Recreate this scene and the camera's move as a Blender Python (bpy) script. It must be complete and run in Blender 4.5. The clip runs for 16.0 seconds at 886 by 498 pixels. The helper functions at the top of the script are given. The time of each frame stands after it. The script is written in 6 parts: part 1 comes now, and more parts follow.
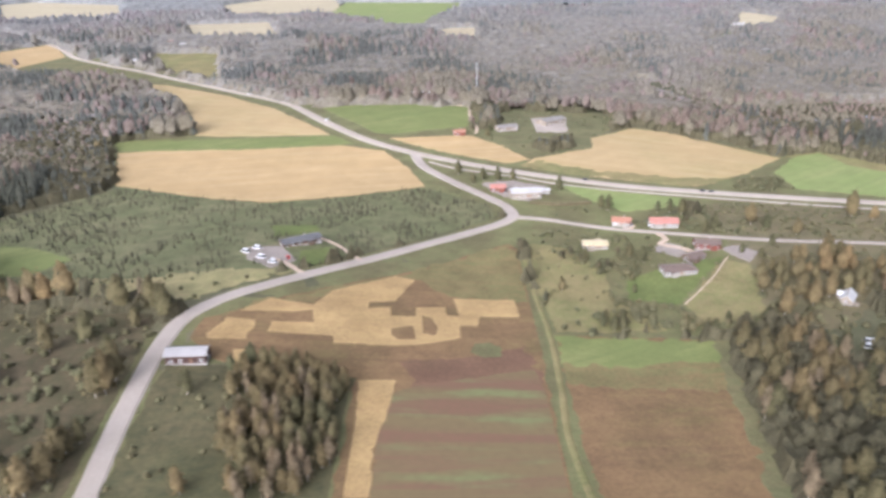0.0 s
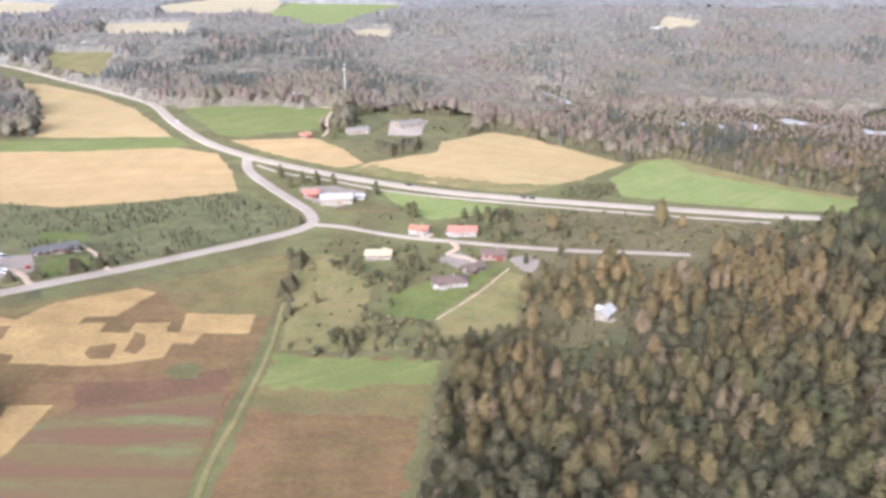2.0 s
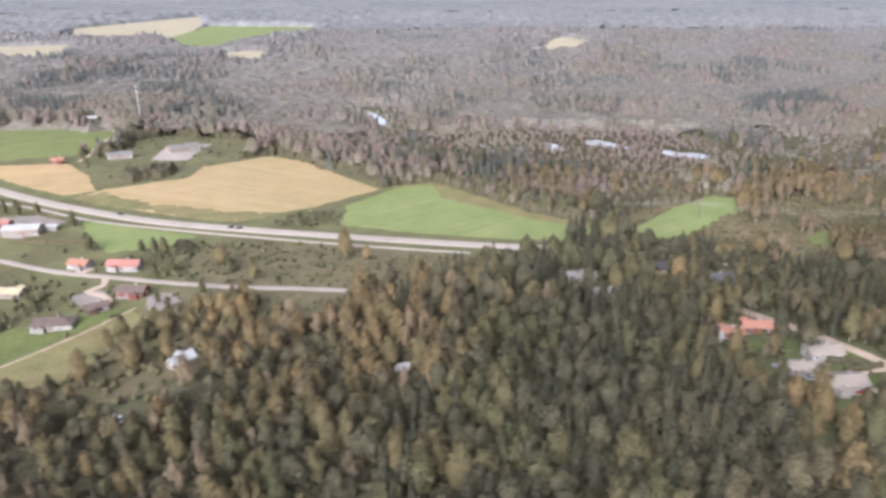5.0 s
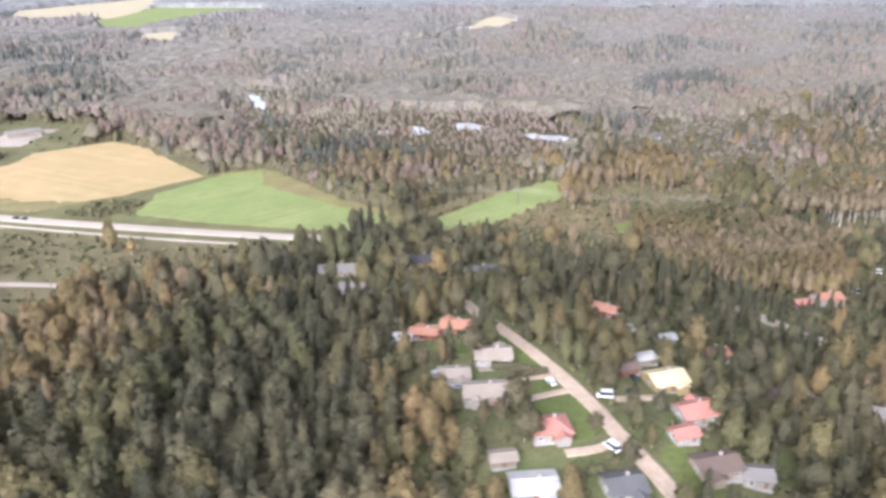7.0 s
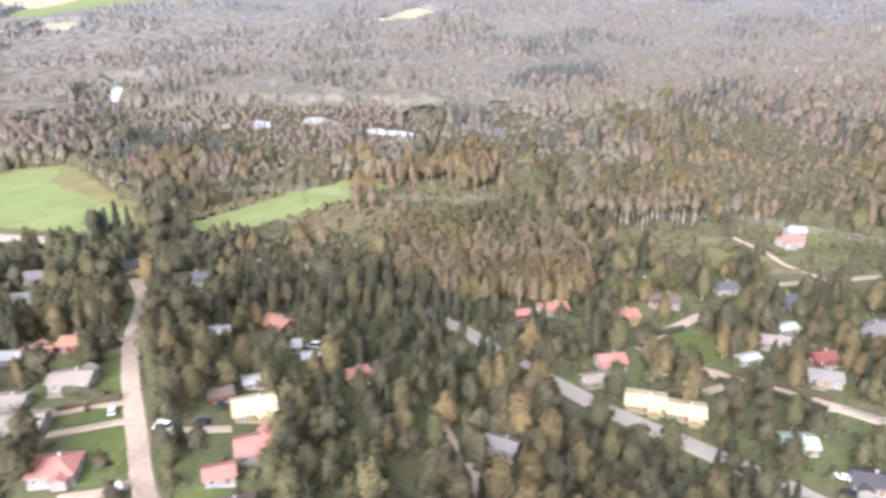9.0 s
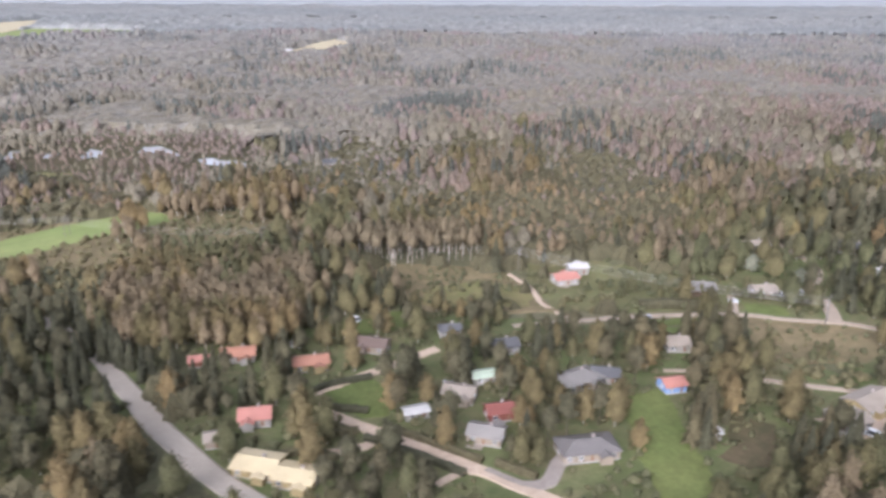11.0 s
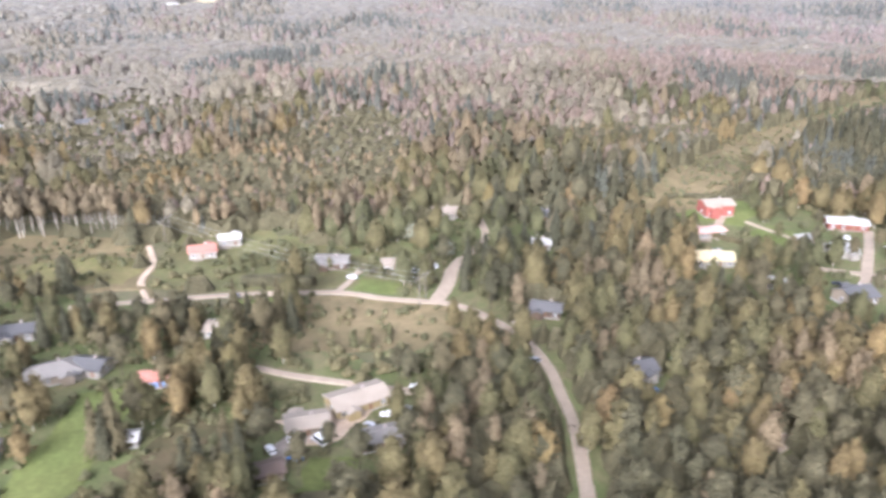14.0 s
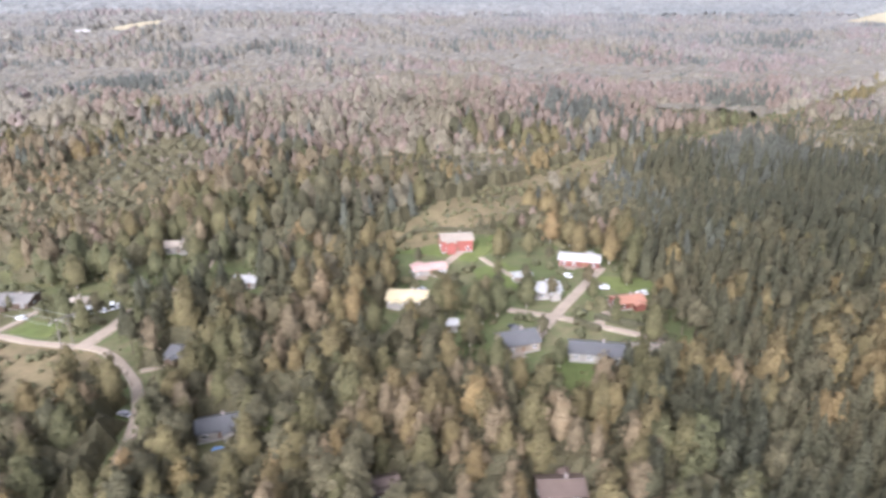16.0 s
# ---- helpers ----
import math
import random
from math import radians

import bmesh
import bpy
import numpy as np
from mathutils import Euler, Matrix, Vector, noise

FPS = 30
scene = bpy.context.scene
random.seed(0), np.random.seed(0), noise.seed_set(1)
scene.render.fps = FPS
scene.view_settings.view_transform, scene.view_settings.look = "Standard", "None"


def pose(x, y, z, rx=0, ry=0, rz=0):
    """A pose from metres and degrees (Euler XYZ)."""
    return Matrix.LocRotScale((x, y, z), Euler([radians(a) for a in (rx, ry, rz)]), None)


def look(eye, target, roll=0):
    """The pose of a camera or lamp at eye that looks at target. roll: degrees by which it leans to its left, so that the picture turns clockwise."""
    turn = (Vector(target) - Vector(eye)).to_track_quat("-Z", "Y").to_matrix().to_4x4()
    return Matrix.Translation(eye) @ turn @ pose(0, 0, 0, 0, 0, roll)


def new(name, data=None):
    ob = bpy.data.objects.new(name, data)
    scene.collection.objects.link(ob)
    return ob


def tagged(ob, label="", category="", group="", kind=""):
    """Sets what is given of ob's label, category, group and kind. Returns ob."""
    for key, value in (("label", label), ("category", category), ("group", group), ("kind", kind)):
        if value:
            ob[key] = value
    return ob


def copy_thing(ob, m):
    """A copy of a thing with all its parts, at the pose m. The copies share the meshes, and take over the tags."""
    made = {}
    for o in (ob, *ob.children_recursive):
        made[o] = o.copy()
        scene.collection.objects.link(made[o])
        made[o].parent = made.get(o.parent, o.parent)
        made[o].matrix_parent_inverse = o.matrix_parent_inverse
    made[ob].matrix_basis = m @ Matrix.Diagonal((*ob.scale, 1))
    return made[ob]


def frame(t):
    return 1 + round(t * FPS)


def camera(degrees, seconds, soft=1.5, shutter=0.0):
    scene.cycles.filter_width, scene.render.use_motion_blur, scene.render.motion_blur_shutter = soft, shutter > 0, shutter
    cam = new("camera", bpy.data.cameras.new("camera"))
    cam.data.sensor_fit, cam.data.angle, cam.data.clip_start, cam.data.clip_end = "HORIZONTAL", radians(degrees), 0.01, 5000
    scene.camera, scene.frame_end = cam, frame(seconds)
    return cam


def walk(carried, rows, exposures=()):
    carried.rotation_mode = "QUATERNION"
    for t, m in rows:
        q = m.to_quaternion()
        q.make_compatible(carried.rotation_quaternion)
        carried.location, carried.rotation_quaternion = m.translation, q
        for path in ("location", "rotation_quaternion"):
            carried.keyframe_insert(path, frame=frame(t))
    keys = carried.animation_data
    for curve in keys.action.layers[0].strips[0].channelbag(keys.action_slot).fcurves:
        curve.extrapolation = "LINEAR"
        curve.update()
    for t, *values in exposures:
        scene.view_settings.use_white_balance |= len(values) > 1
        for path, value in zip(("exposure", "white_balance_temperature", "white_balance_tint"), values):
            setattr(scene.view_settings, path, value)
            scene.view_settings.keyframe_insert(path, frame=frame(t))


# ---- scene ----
cam = camera(60.1, 16.0, soft=3.2, shutter=0.4)
SHRINK = 0.61                             # the plan is in true metres; all is drawn smaller to shorten camera steps
METRES, EYE, TILT, LEAN, TURN = 1000.0 * SHRINK, 175.0 * SHRINK, -22.0, 0.75, 0.0
ROWS = [
    (0.0, 0.0, 0.0, 0.0, -0.0, 0.0, 0.0),
    (0.5, 0.0311, 0.0069, 0.0007, -0.29, 0.06, -0.04),
    (1.0, 0.0618, 0.0137, 0.0014, -0.35, 0.12, -0.44),
    (1.5, 0.0928, 0.0203, 0.0025, -0.83, 0.11, -0.44),
    (2.0, 0.1237, 0.0261, 0.0039, -1.23, 0.27, -0.22),
    (2.5, 0.1549, 0.0325, 0.0051, -1.23, 0.78, -0.29),
    (3.0, 0.1859, 0.0382, 0.0065, -0.39, 1.86, -0.68),
    (3.5, 0.2175, 0.0449, 0.0074, -2.04, 2.56, -0.14),
    (6.0, 0.375, 0.071, 0.0139, -2.3, 1.13, 0.62),
    (6.5, 0.4059, 0.0766, 0.0148, -2.68, 0.81, 0.77),
    (7.0, 0.4373, 0.0819, 0.0157, -2.41, 0.61, 0.67),
    (7.5, 0.4691, 0.0873, 0.0168, -2.3, 0.08, 0.64),
    (8.0, 0.5007, 0.0934, 0.0174, -2.8, -0.28, 0.57),
    (8.5, 0.5321, 0.099, 0.0181, -3.16, -0.18, 0.62),
    (9.0, 0.5637, 0.1041, 0.0195, -3.37, 0.18, 0.63),
    (11.5, 0.7136, 0.1316, 0.0205, -4.81, 2.81, 0.71),
    (12.0, 0.7437, 0.136, 0.0208, -4.44, 1.91, 0.72),
    (12.5, 0.772, 0.1396, 0.0215, -4.95, 1.09, 0.89),
    (13.0, 0.8017, 0.1433, 0.0227, -3.45, 0.76, 0.53),
    (13.5, 0.8326, 0.1473, 0.0234, -3.72, -0.13, 0.83),
    (14.0, 0.8615, 0.1504, 0.0243, -4.28, -0.43, 0.97),
    (14.5, 0.8921, 0.154, 0.0247, -4.78, 0.71, 0.97),
    (15.0, 0.923, 0.1567, 0.0257, -4.79, 1.38, 1.0),
    (15.5, 0.9541, 0.1598, 0.0264, -4.97, 1.13, 0.98),
    (16.0, 0.9855, 0.1623, 0.0268, -4.73, 1.57, 0.94),
]
walk(cam, [(t, pose(0, 0, EYE, TILT, LEAN, TURN) @ pose(METRES * x, METRES * y, METRES * z, 90 + pitch, roll, yaw)) for t, x, y, z, yaw, pitch, roll in ROWS],
     exposures=[(0, 1.11, 5600, 18), (0.5, 1.11, 5600, 18), (1.0, 1.5, 5600, 18), (1.5, 1.46, 5600, 18), (2.0, 1.33, 5600, 18), (2.5, 1.21, 5600, 18), (3.0, 1.11, 5600, 18), (3.5, 0.81, 5600, 18), (6, 1.36, 5600, 18), (7.5, 1.54, 5600, 18), (8, 1.62, 5600, 18), (8.5, 1.64, 5600, 18), (9, 1.64, 5600, 18), (11.5, 0.98, 5600, 18), (12, 0.95, 5600, 18), (12.5, 1.36, 5600, 18), (13, 1.61, 5600, 18), (13.5, 1.76, 5600, 18), (14.5, 1.76, 5600, 18), (15, 1.56, 5600, 18), (16, 1.56, 5600, 18)])

# ---- light ----
world = bpy.data.worlds.new("sky")
scene.world = world
world.use_nodes = True
wn = world.node_tree
sky = wn.nodes.new("ShaderNodeTexSky")
sky.sky_type, sky.sun_disc = "NISHITA", False
sky.sun_elevation, sky.sun_rotation = radians(28), radians(205)
sky.air_density, sky.dust_density, sky.ozone_density = 1.0, 8.0, 1.0
soft_sky = wn.nodes.new("ShaderNodeHueSaturation")
soft_sky.inputs["Saturation"].default_value = 0.3
wn.links.new(sky.outputs[0], soft_sky.inputs["Color"])
wn.links.new(soft_sky.outputs[0], wn.nodes["Background"].inputs[0])
wn.nodes["Background"].inputs[1].default_value = 0.15
sun = new("sun", bpy.data.lights.new("sun", "SUN"))
sun.data.energy, sun.data.angle, sun.data.color = 0.6, radians(60), (1.0, 0.95, 0.9)
sun.matrix_world = look((-56, -121, 71), (0, 0, 0))

# ---- materials ----


def blank(name, rough=0.9, metallic=0.0):
    m = bpy.data.materials.new(name)
    m.use_nodes = True
    b = m.node_tree.nodes["Principled BSDF"]
    b.inputs["Roughness"].default_value, b.inputs["Metallic"].default_value = rough, metallic
    b.inputs["Specular IOR Level"].default_value = 0.25
    return m, m.node_tree, b


def blend(nt, fac, a, b):
    """Mixes two colours or sockets by a socket or number."""
    n = nt.nodes.new("ShaderNodeMix")
    n.data_type = "RGBA"
    for k, v in ((0, fac), (6, a), (7, b)):
        if isinstance(v, (tuple, list)):
            n.inputs[k].default_value = (*v, 1)
        elif isinstance(v, (int, float)):
            n.inputs[k].default_value = v
        else:
            nt.links.new(v, n.inputs[k])
    return n.outputs[2]


def speck(nt, scale, lo=0.35, hi=0.65, detail=4, vector=None):
    """Noise squeezed to 0..1 between lo and hi, at so many per metre."""
    n = nt.nodes.new("ShaderNodeTexNoise")
    n.inputs["Scale"].default_value, n.inputs["Detail"].default_value = scale, detail
    if vector is None:
        vector = nt.nodes.new("ShaderNodeNewGeometry").outputs["Position"]
    nt.links.new(vector, n.inputs["Vector"])
    r = nt.nodes.new("ShaderNodeMapRange")
    r.inputs[1].default_value, r.inputs[2].default_value = lo, hi
    nt.links.new(n.outputs[0], r.inputs[0])
    return r.outputs[0]


def turned(nt, degrees, sx, sy):
    """Positions turned about z and stretched, for rows and tracks."""
    g = nt.nodes.new("ShaderNodeNewGeometry")
    a = nt.nodes.new("ShaderNodeVectorRotate")
    a.rotation_type = "Z_AXIS"
    a.inputs["Angle"].default_value = radians(-degrees)
    nt.links.new(g.outputs["Position"], a.inputs["Vector"])
    s = nt.nodes.new("ShaderNodeVectorMath")
    s.operation = "MULTIPLY"
    s.inputs[1].default_value = (sx, sy, 0.0)
    nt.links.new(a.outputs[0], s.inputs[0])
    return s.outputs[0]


def bumpy(nt, b, height, strength, distance):
    n = nt.nodes.new("ShaderNodeBump")
    n.inputs["Strength"].default_value, n.inputs["Distance"].default_value = strength, distance
    nt.links.new(height, n.inputs["Height"])
    nt.links.new(n.outputs[0], b.inputs["Normal"])


def dappled(nt, colour, base, *layers):
    """The colour made lighter and darker by layers of (socket, amount) about a base value."""
    total = None
    for socket, amount in layers:
        k = nt_scale(nt, socket, amount)
        if total is not None:
            add = nt.nodes.new("ShaderNodeMath")
            nt.links.new(total, add.inputs[0])
            nt.links.new(k, add.inputs[1])
            k = add.outputs[0]
        total = k
    add = nt.nodes.new("ShaderNodeMath")
    add.inputs[1].default_value = base
    nt.links.new(total, add.inputs[0])
    n = nt.nodes.new("ShaderNodeHueSaturation")
    nt.links.new(add.outputs[0], n.inputs["Value"])
    nt.links.new(colour, n.inputs["Color"])
    return n.outputs[0]


def earth(name, a, b, c, coarse=0.03, fine=0.5, rows=None, amount=0.5, uneven=0.4):
    """Ground cover of three colours: wide patches, fine tufts and, if rows, streaks along that heading."""
    m, nt, p = blank(name)
    col = blend(nt, speck(nt, coarse, 0.38, 0.62, 5), a, b)
    tuft = speck(nt, fine, 0.4, 0.7, 6)
    col = blend(nt, nt_scale(nt, tuft, amount), col, c)
    if rows is not None:
        streak = speck(nt, 1.0, 0.42, 0.6, 3, turned(nt, rows, 0.012, 0.33))
        col = blend(nt, nt_scale(nt, streak, 0.5), col, c)
        lines = speck(nt, 1.0, 0.4, 0.6, 2, turned(nt, rows, 0.02, 0.09))
        col = blend(nt, nt_scale(nt, lines, 0.6), col, [v * 0.9 for v in a])
    col = dappled(nt, col, 1.0 - 0.55 * uneven, (speck(nt, 0.11, 0.36, 0.64, 6), 0.6 * uneven), (speck(nt, 1.1, 0.36, 0.64, 4), 0.5 * uneven))
    nt.links.new(col, p.inputs["Base Color"])
    bumpy(nt, p, tuft, 0.25, 0.2)
    return m


def nt_scale(nt, socket, k):
    n = nt.nodes.new("ShaderNodeMath")
    n.operation = "MULTIPLY"
    n.inputs[1].default_value = k
    nt.links.new(socket, n.inputs[0])
    return n.outputs[0]


def leaf(name, colours, own=False, grain=1.0):
    """Foliage: colours run with each tree's tint, which holds painted haze in far kinds; clumps and leaves vary round
    it.
    """
    m, nt, p = blank(name, 0.75)
    if own:
        src = nt.nodes.new("ShaderNodeObjectInfo").outputs["Random"]
    else:
        at = nt.nodes.new("ShaderNodeAttribute")
        at.attribute_name = "tint"
        src = at.outputs["Fac"]
    ramp = nt.nodes.new("ShaderNodeValToRGB")
    e = ramp.color_ramp.elements
    e[0].color, e[1].color = (*colours[0], 1), (*colours[-1], 1)
    for k, c in enumerate(colours[1:-1], 1):
        e.new(k / (len(colours) - 1)).color = (*c, 1)
    nt.links.new(src, ramp.inputs[0])
    isl = nt.nodes.new("ShaderNodeNewGeometry").outputs["Random Per Island"]
    fine = speck(nt, 1.7 * grain, 0.36, 0.64, 3)
    col = dappled(nt, ramp.outputs[0], 0.68, (speck(nt, 0.45 * grain, 0.38, 0.62, 3), 0.24), (fine, 0.34), (isl, 0.16))
    bumpy(nt, p, fine, 0.25 + 0.35 * grain, 0.5)
    nt.links.new(col, p.inputs["Base Color"])
    thin = nt.nodes.new("ShaderNodeBsdfTranslucent")
    nt.links.new(col, thin.inputs["Color"])
    both = nt.nodes.new("ShaderNodeMixShader")
    both.inputs[0].default_value = 0.2
    nt.links.new(p.outputs[0], both.inputs[1])
    nt.links.new(thin.outputs[0], both.inputs[2])
    nt.links.new(both.outputs[0], nt.nodes["Material Output"].inputs["Surface"])
    return m


PAINTS = {}


def paint(rgb, kind="plaster"):
    """House paint, roof sheet, roof tile, timber, gravel of that colour; made once."""
    key = (rgb, kind)
    if key in PAINTS:
        return PAINTS[key]
    m, nt, p = blank(kind, {"sheet": 0.45, "car": 0.3, "glass": 0.08}.get(kind, 0.85), 0.0)
    dark = [v * 0.7 for v in rgb]
    col = blend(nt, nt_scale(nt, speck(nt, 0.35, 0.35, 0.7, 6), 0.6), rgb, dark)
    col = blend(nt, nt_scale(nt, speck(nt, 4.0, 0.4, 0.7, 3), 0.35), col, [min(1, v * 1.15) for v in rgb])
    nt.links.new(col, p.inputs["Base Color"])
    if kind in ("sheet", "tile", "timber"):
        w = nt.nodes.new("ShaderNodeTexWave")
        w.inputs["Scale"].default_value = {"sheet": 0.9, "tile": 0.9, "timber": 2.0}[kind]
        nt.links.new(nt.nodes.new("ShaderNodeTexCoord").outputs["Object"], w.inputs["Vector"])
        bumpy(nt, p, w.outputs[0], 0.5, 0.05)
    PAINTS[key] = m
    return m


M_GROUND = earth("forest_floor", (0.096, 0.091, 0.049), (0.147, 0.128, 0.073), (0.069, 0.082, 0.039), 0.02, 0.35)
M_ROUGH = earth("rough_grass", (0.083, 0.071, 0.036), (0.110, 0.084, 0.048), (0.050, 0.051, 0.022), 0.03, 0.3, None, 0.7)
M_DARKROUGH = earth("dark_rough_grass", (0.079, 0.076, 0.034), (0.104, 0.089, 0.044), (0.052, 0.053, 0.026), 0.04, 0.4, None, 0.7)
M_STUBBLE = earth("stubble", (0.394, 0.275, 0.13), (0.334, 0.234, 0.109), (0.429, 0.317, 0.171), 0.02, 0.6, 8, 0.4, 0.16)
M_STUBBLE2 = earth("pale_stubble", (0.381, 0.275, 0.134), (0.307, 0.239, 0.105), (0.417, 0.319, 0.174), 0.02, 0.6, -28, 0.4, 0.16)
# stubble for far fields, with haze painted in as a paler tone
M_HAZED = earth("hazed_stubble", (0.4, 0.342, 0.222), (0.36, 0.306, 0.195), (0.43, 0.37, 0.25), 0.02, 0.6, 20, 0.4, 0.16)
M_GREEN = earth("green_crop", (0.158, 0.182, 0.059), (0.198, 0.207, 0.074), (0.126, 0.146, 0.05), 0.03, 0.5, 30, 0.5, 0.2)
M_BRIGHT = earth("bright_grass", (0.198, 0.242, 0.08), (0.243, 0.26, 0.098), (0.162, 0.188, 0.069), 0.03, 0.5, 38, 0.4, 0.16)
M_DULL = earth("dull_green", (0.111, 0.115, 0.052), (0.137, 0.130, 0.059), (0.160, 0.132, 0.066), 0.02, 0.5, 0, 0.4)
M_YELLOW = earth("ripe_crop", (0.385, 0.268, 0.118), (0.325, 0.222, 0.094), (0.290, 0.190, 0.088), 0.06, 0.45, 5, 0.6)
M_BROWN = earth("mown_field", (0.196, 0.125, 0.059), (0.148, 0.111, 0.046), (0.132, 0.081, 0.042), 0.045, 0.5, 5, 0.6)
M_OLIVE = earth("olive_stubble", (0.16, 0.135, 0.057), (0.141, 0.141, 0.054), (0.189, 0.13, 0.06), 0.05, 0.5, 5, 0.6)
M_RED = earth("ploughed_soil", (0.148, 0.084, 0.051), (0.168, 0.098, 0.056), (0.129, 0.084, 0.046), 0.04, 0.5, 5, 0.5)
M_SOIL, snt, sp_ = blank("streaked_soil")
scol = blend(snt, speck(snt, 1.0, 0.42, 0.56, 4, turned(snt, 4, 0.012, 0.16)), (0.165, 0.096, 0.058), (0.16, 0.12, 0.058))
scol = blend(snt, speck(snt, 1.0, 0.54, 0.66, 4, turned(snt, 3, 0.022, 0.13)), scol, (0.16, 0.165, 0.07))
scol = blend(snt, nt_scale(snt, speck(snt, 0.5, 0.4, 0.7, 6), 0.4), scol, (0.13, 0.095, 0.05))
snt.links.new(scol, sp_.inputs["Base Color"])
M_MEADOW = earth("dry_meadow", (0.197, 0.167, 0.072), (0.153, 0.153, 0.058), (0.229, 0.176, 0.088), 0.04, 0.4, None, 0.6)
M_DRY = earth("yellow_tussock", (0.300, 0.250, 0.125), (0.245, 0.215, 0.100), (0.170, 0.170, 0.070), 0.05, 0.25, None, 0.6)
M_PLANT = earth("plantation_grass", (0.119, 0.121, 0.055), (0.152, 0.141, 0.07), (0.081, 0.092, 0.041), 0.05, 0.25, None, 0.7)
M_SCRUB = earth("olive_scrub_grass", (0.143, 0.12, 0.062), (0.122, 0.112, 0.055), (0.16, 0.128, 0.074), 0.05, 0.3, None, 0.6)
M_GARDEN = earth("garden_grass", (0.113, 0.124, 0.05), (0.149, 0.131, 0.068), (0.088, 0.112, 0.04), 0.07, 0.4, None, 0.7)
M_LAWN = earth("lawn", (0.109, 0.134, 0.04), (0.135, 0.15, 0.048), (0.089, 0.1, 0.031), 0.06, 0.5, None, 0.5)
M_VERGE = earth("verge_grass", (0.133, 0.136, 0.057), (0.112, 0.104, 0.047), (0.15, 0.12, 0.06), 0.05, 0.6, None, 0.5)
M_BOG = earth("withered_grass", (0.209, 0.161, 0.088), (0.16, 0.126, 0.067), (0.115, 0.104, 0.05), 0.05, 0.3, None, 0.6)
M_ASPHALT = earth("worn_asphalt", (0.352, 0.302, 0.255), (0.308, 0.264, 0.22), (0.383, 0.33, 0.277), 0.05, 0.8, None, 0.4, 0.12)
M_HIGHWAY = earth("highway_asphalt", (0.385, 0.332, 0.275), (0.345, 0.296, 0.242), (0.425, 0.367, 0.302), 0.04, 0.8, None, 0.4, 0.12)
M_LIGHTROAD = earth("light_asphalt", (0.389, 0.336, 0.275), (0.348, 0.299, 0.243), (0.422, 0.367, 0.302), 0.05, 0.8, None, 0.4, 0.12)
M_GRAVEL = earth("gravel", (0.467, 0.359, 0.265), (0.401, 0.306, 0.224), (0.514, 0.412, 0.314), 0.08, 0.9, None, 0.5, 0.25)
M_SAND = earth("grey_sand", (0.335, 0.27, 0.205), (0.29, 0.232, 0.175), (0.37, 0.3, 0.235), 0.08, 0.9, None, 0.5, 0.25)
M_YARD = earth("yard_gravel", (0.269, 0.228, 0.196), (0.223, 0.191, 0.159), (0.314, 0.272, 0.231), 0.1, 0.9, None, 0.5, 0.25)
M_BARKW = earth("birch_bark", (0.56, 0.50, 0.43), (0.46, 0.41, 0.34), (0.26, 0.22, 0.18), 0.5, 2.0)
M_BARK = earth("bark", (0.12, 0.09, 0.065), (0.09, 0.07, 0.05), (0.07, 0.055, 0.04), 0.5, 2.0)
BIRCH = [(0.096, 0.095, 0.045), (0.125, 0.108, 0.05), (0.158, 0.123, 0.057), (0.192, 0.139, 0.064), (0.226, 0.155, 0.07)]
SPRUCE = [(0.066, 0.065, 0.039), (0.082, 0.078, 0.045), (0.102, 0.091, 0.05), (0.129, 0.106, 0.056)]
PINE = [(0.078, 0.073, 0.04), (0.099, 0.087, 0.048), (0.128, 0.104, 0.055)]
BUSH = [(0.108, 0.112, 0.056), (0.136, 0.13, 0.066), (0.17, 0.15, 0.076), (0.208, 0.172, 0.088)]
# haze painted into far foliage: each ramp runs from clear to pale grey
HAZED_ASPEN = [(0.16, 0.135, 0.08), (0.178, 0.153, 0.104), (0.194, 0.172, 0.132), (0.208, 0.194, 0.169), (0.224, 0.214, 0.204)]
HAZED_ALDER = [(0.18, 0.13, 0.089), (0.195, 0.147, 0.113), (0.206, 0.164, 0.142), (0.214, 0.183, 0.169), (0.224, 0.2, 0.194)]
HAZED_FIR = [(0.087, 0.088, 0.06), (0.103, 0.104, 0.081), (0.121, 0.124, 0.109), (0.142, 0.144, 0.136), (0.163, 0.164, 0.163)]
BARE = [(0.165, 0.132, 0.08), (0.19, 0.146, 0.087), (0.214, 0.16, 0.093), (0.238, 0.172, 0.098)]
WOOD_MATS = [M_BARKW, M_BARK, leaf("birch_leaves", BIRCH), leaf("spruce_needles", SPRUCE), leaf("pine_needles", PINE),
             leaf("shrub_leaves", BUSH), leaf("thin_autumn_leaves", BARE),
             leaf("hazed_aspen_leaves", HAZED_ASPEN, grain=0.55), leaf("hazed_alder_twigs", HAZED_ALDER, grain=0.55), leaf("hazed_fir_needles", HAZED_FIR, grain=0.55)]
OWN_MATS = [M_BARKW, M_BARK, leaf("garden_birch_leaves", BIRCH[:2], True), leaf("garden_spruce_needles", SPRUCE, True),
            leaf("garden_pine_needles", PINE, True), leaf("garden_shrub_leaves", BUSH, True), leaf("garden_thin_leaves", BARE, True)]

# ---- terrain ----
# hills: centre x, y, spread x, y, height
HILLS = [(470, 290, 100, 105, 24.1), (1075, 400, 120, 110, 8.5), (-20, 790, 200, 160, 11.7), (-140, 330, 130, 150, 13.0), (980, 880, 220, 170, 19.0),
         (560, 1620, 700, 330, 31.3), (-300, 1500, 500, 350, 15.0), (75, 370, 110, 120, -6.6), (790, 490, 80, 60, -6.7), (1000, 560, 60, 60, 11.1)]


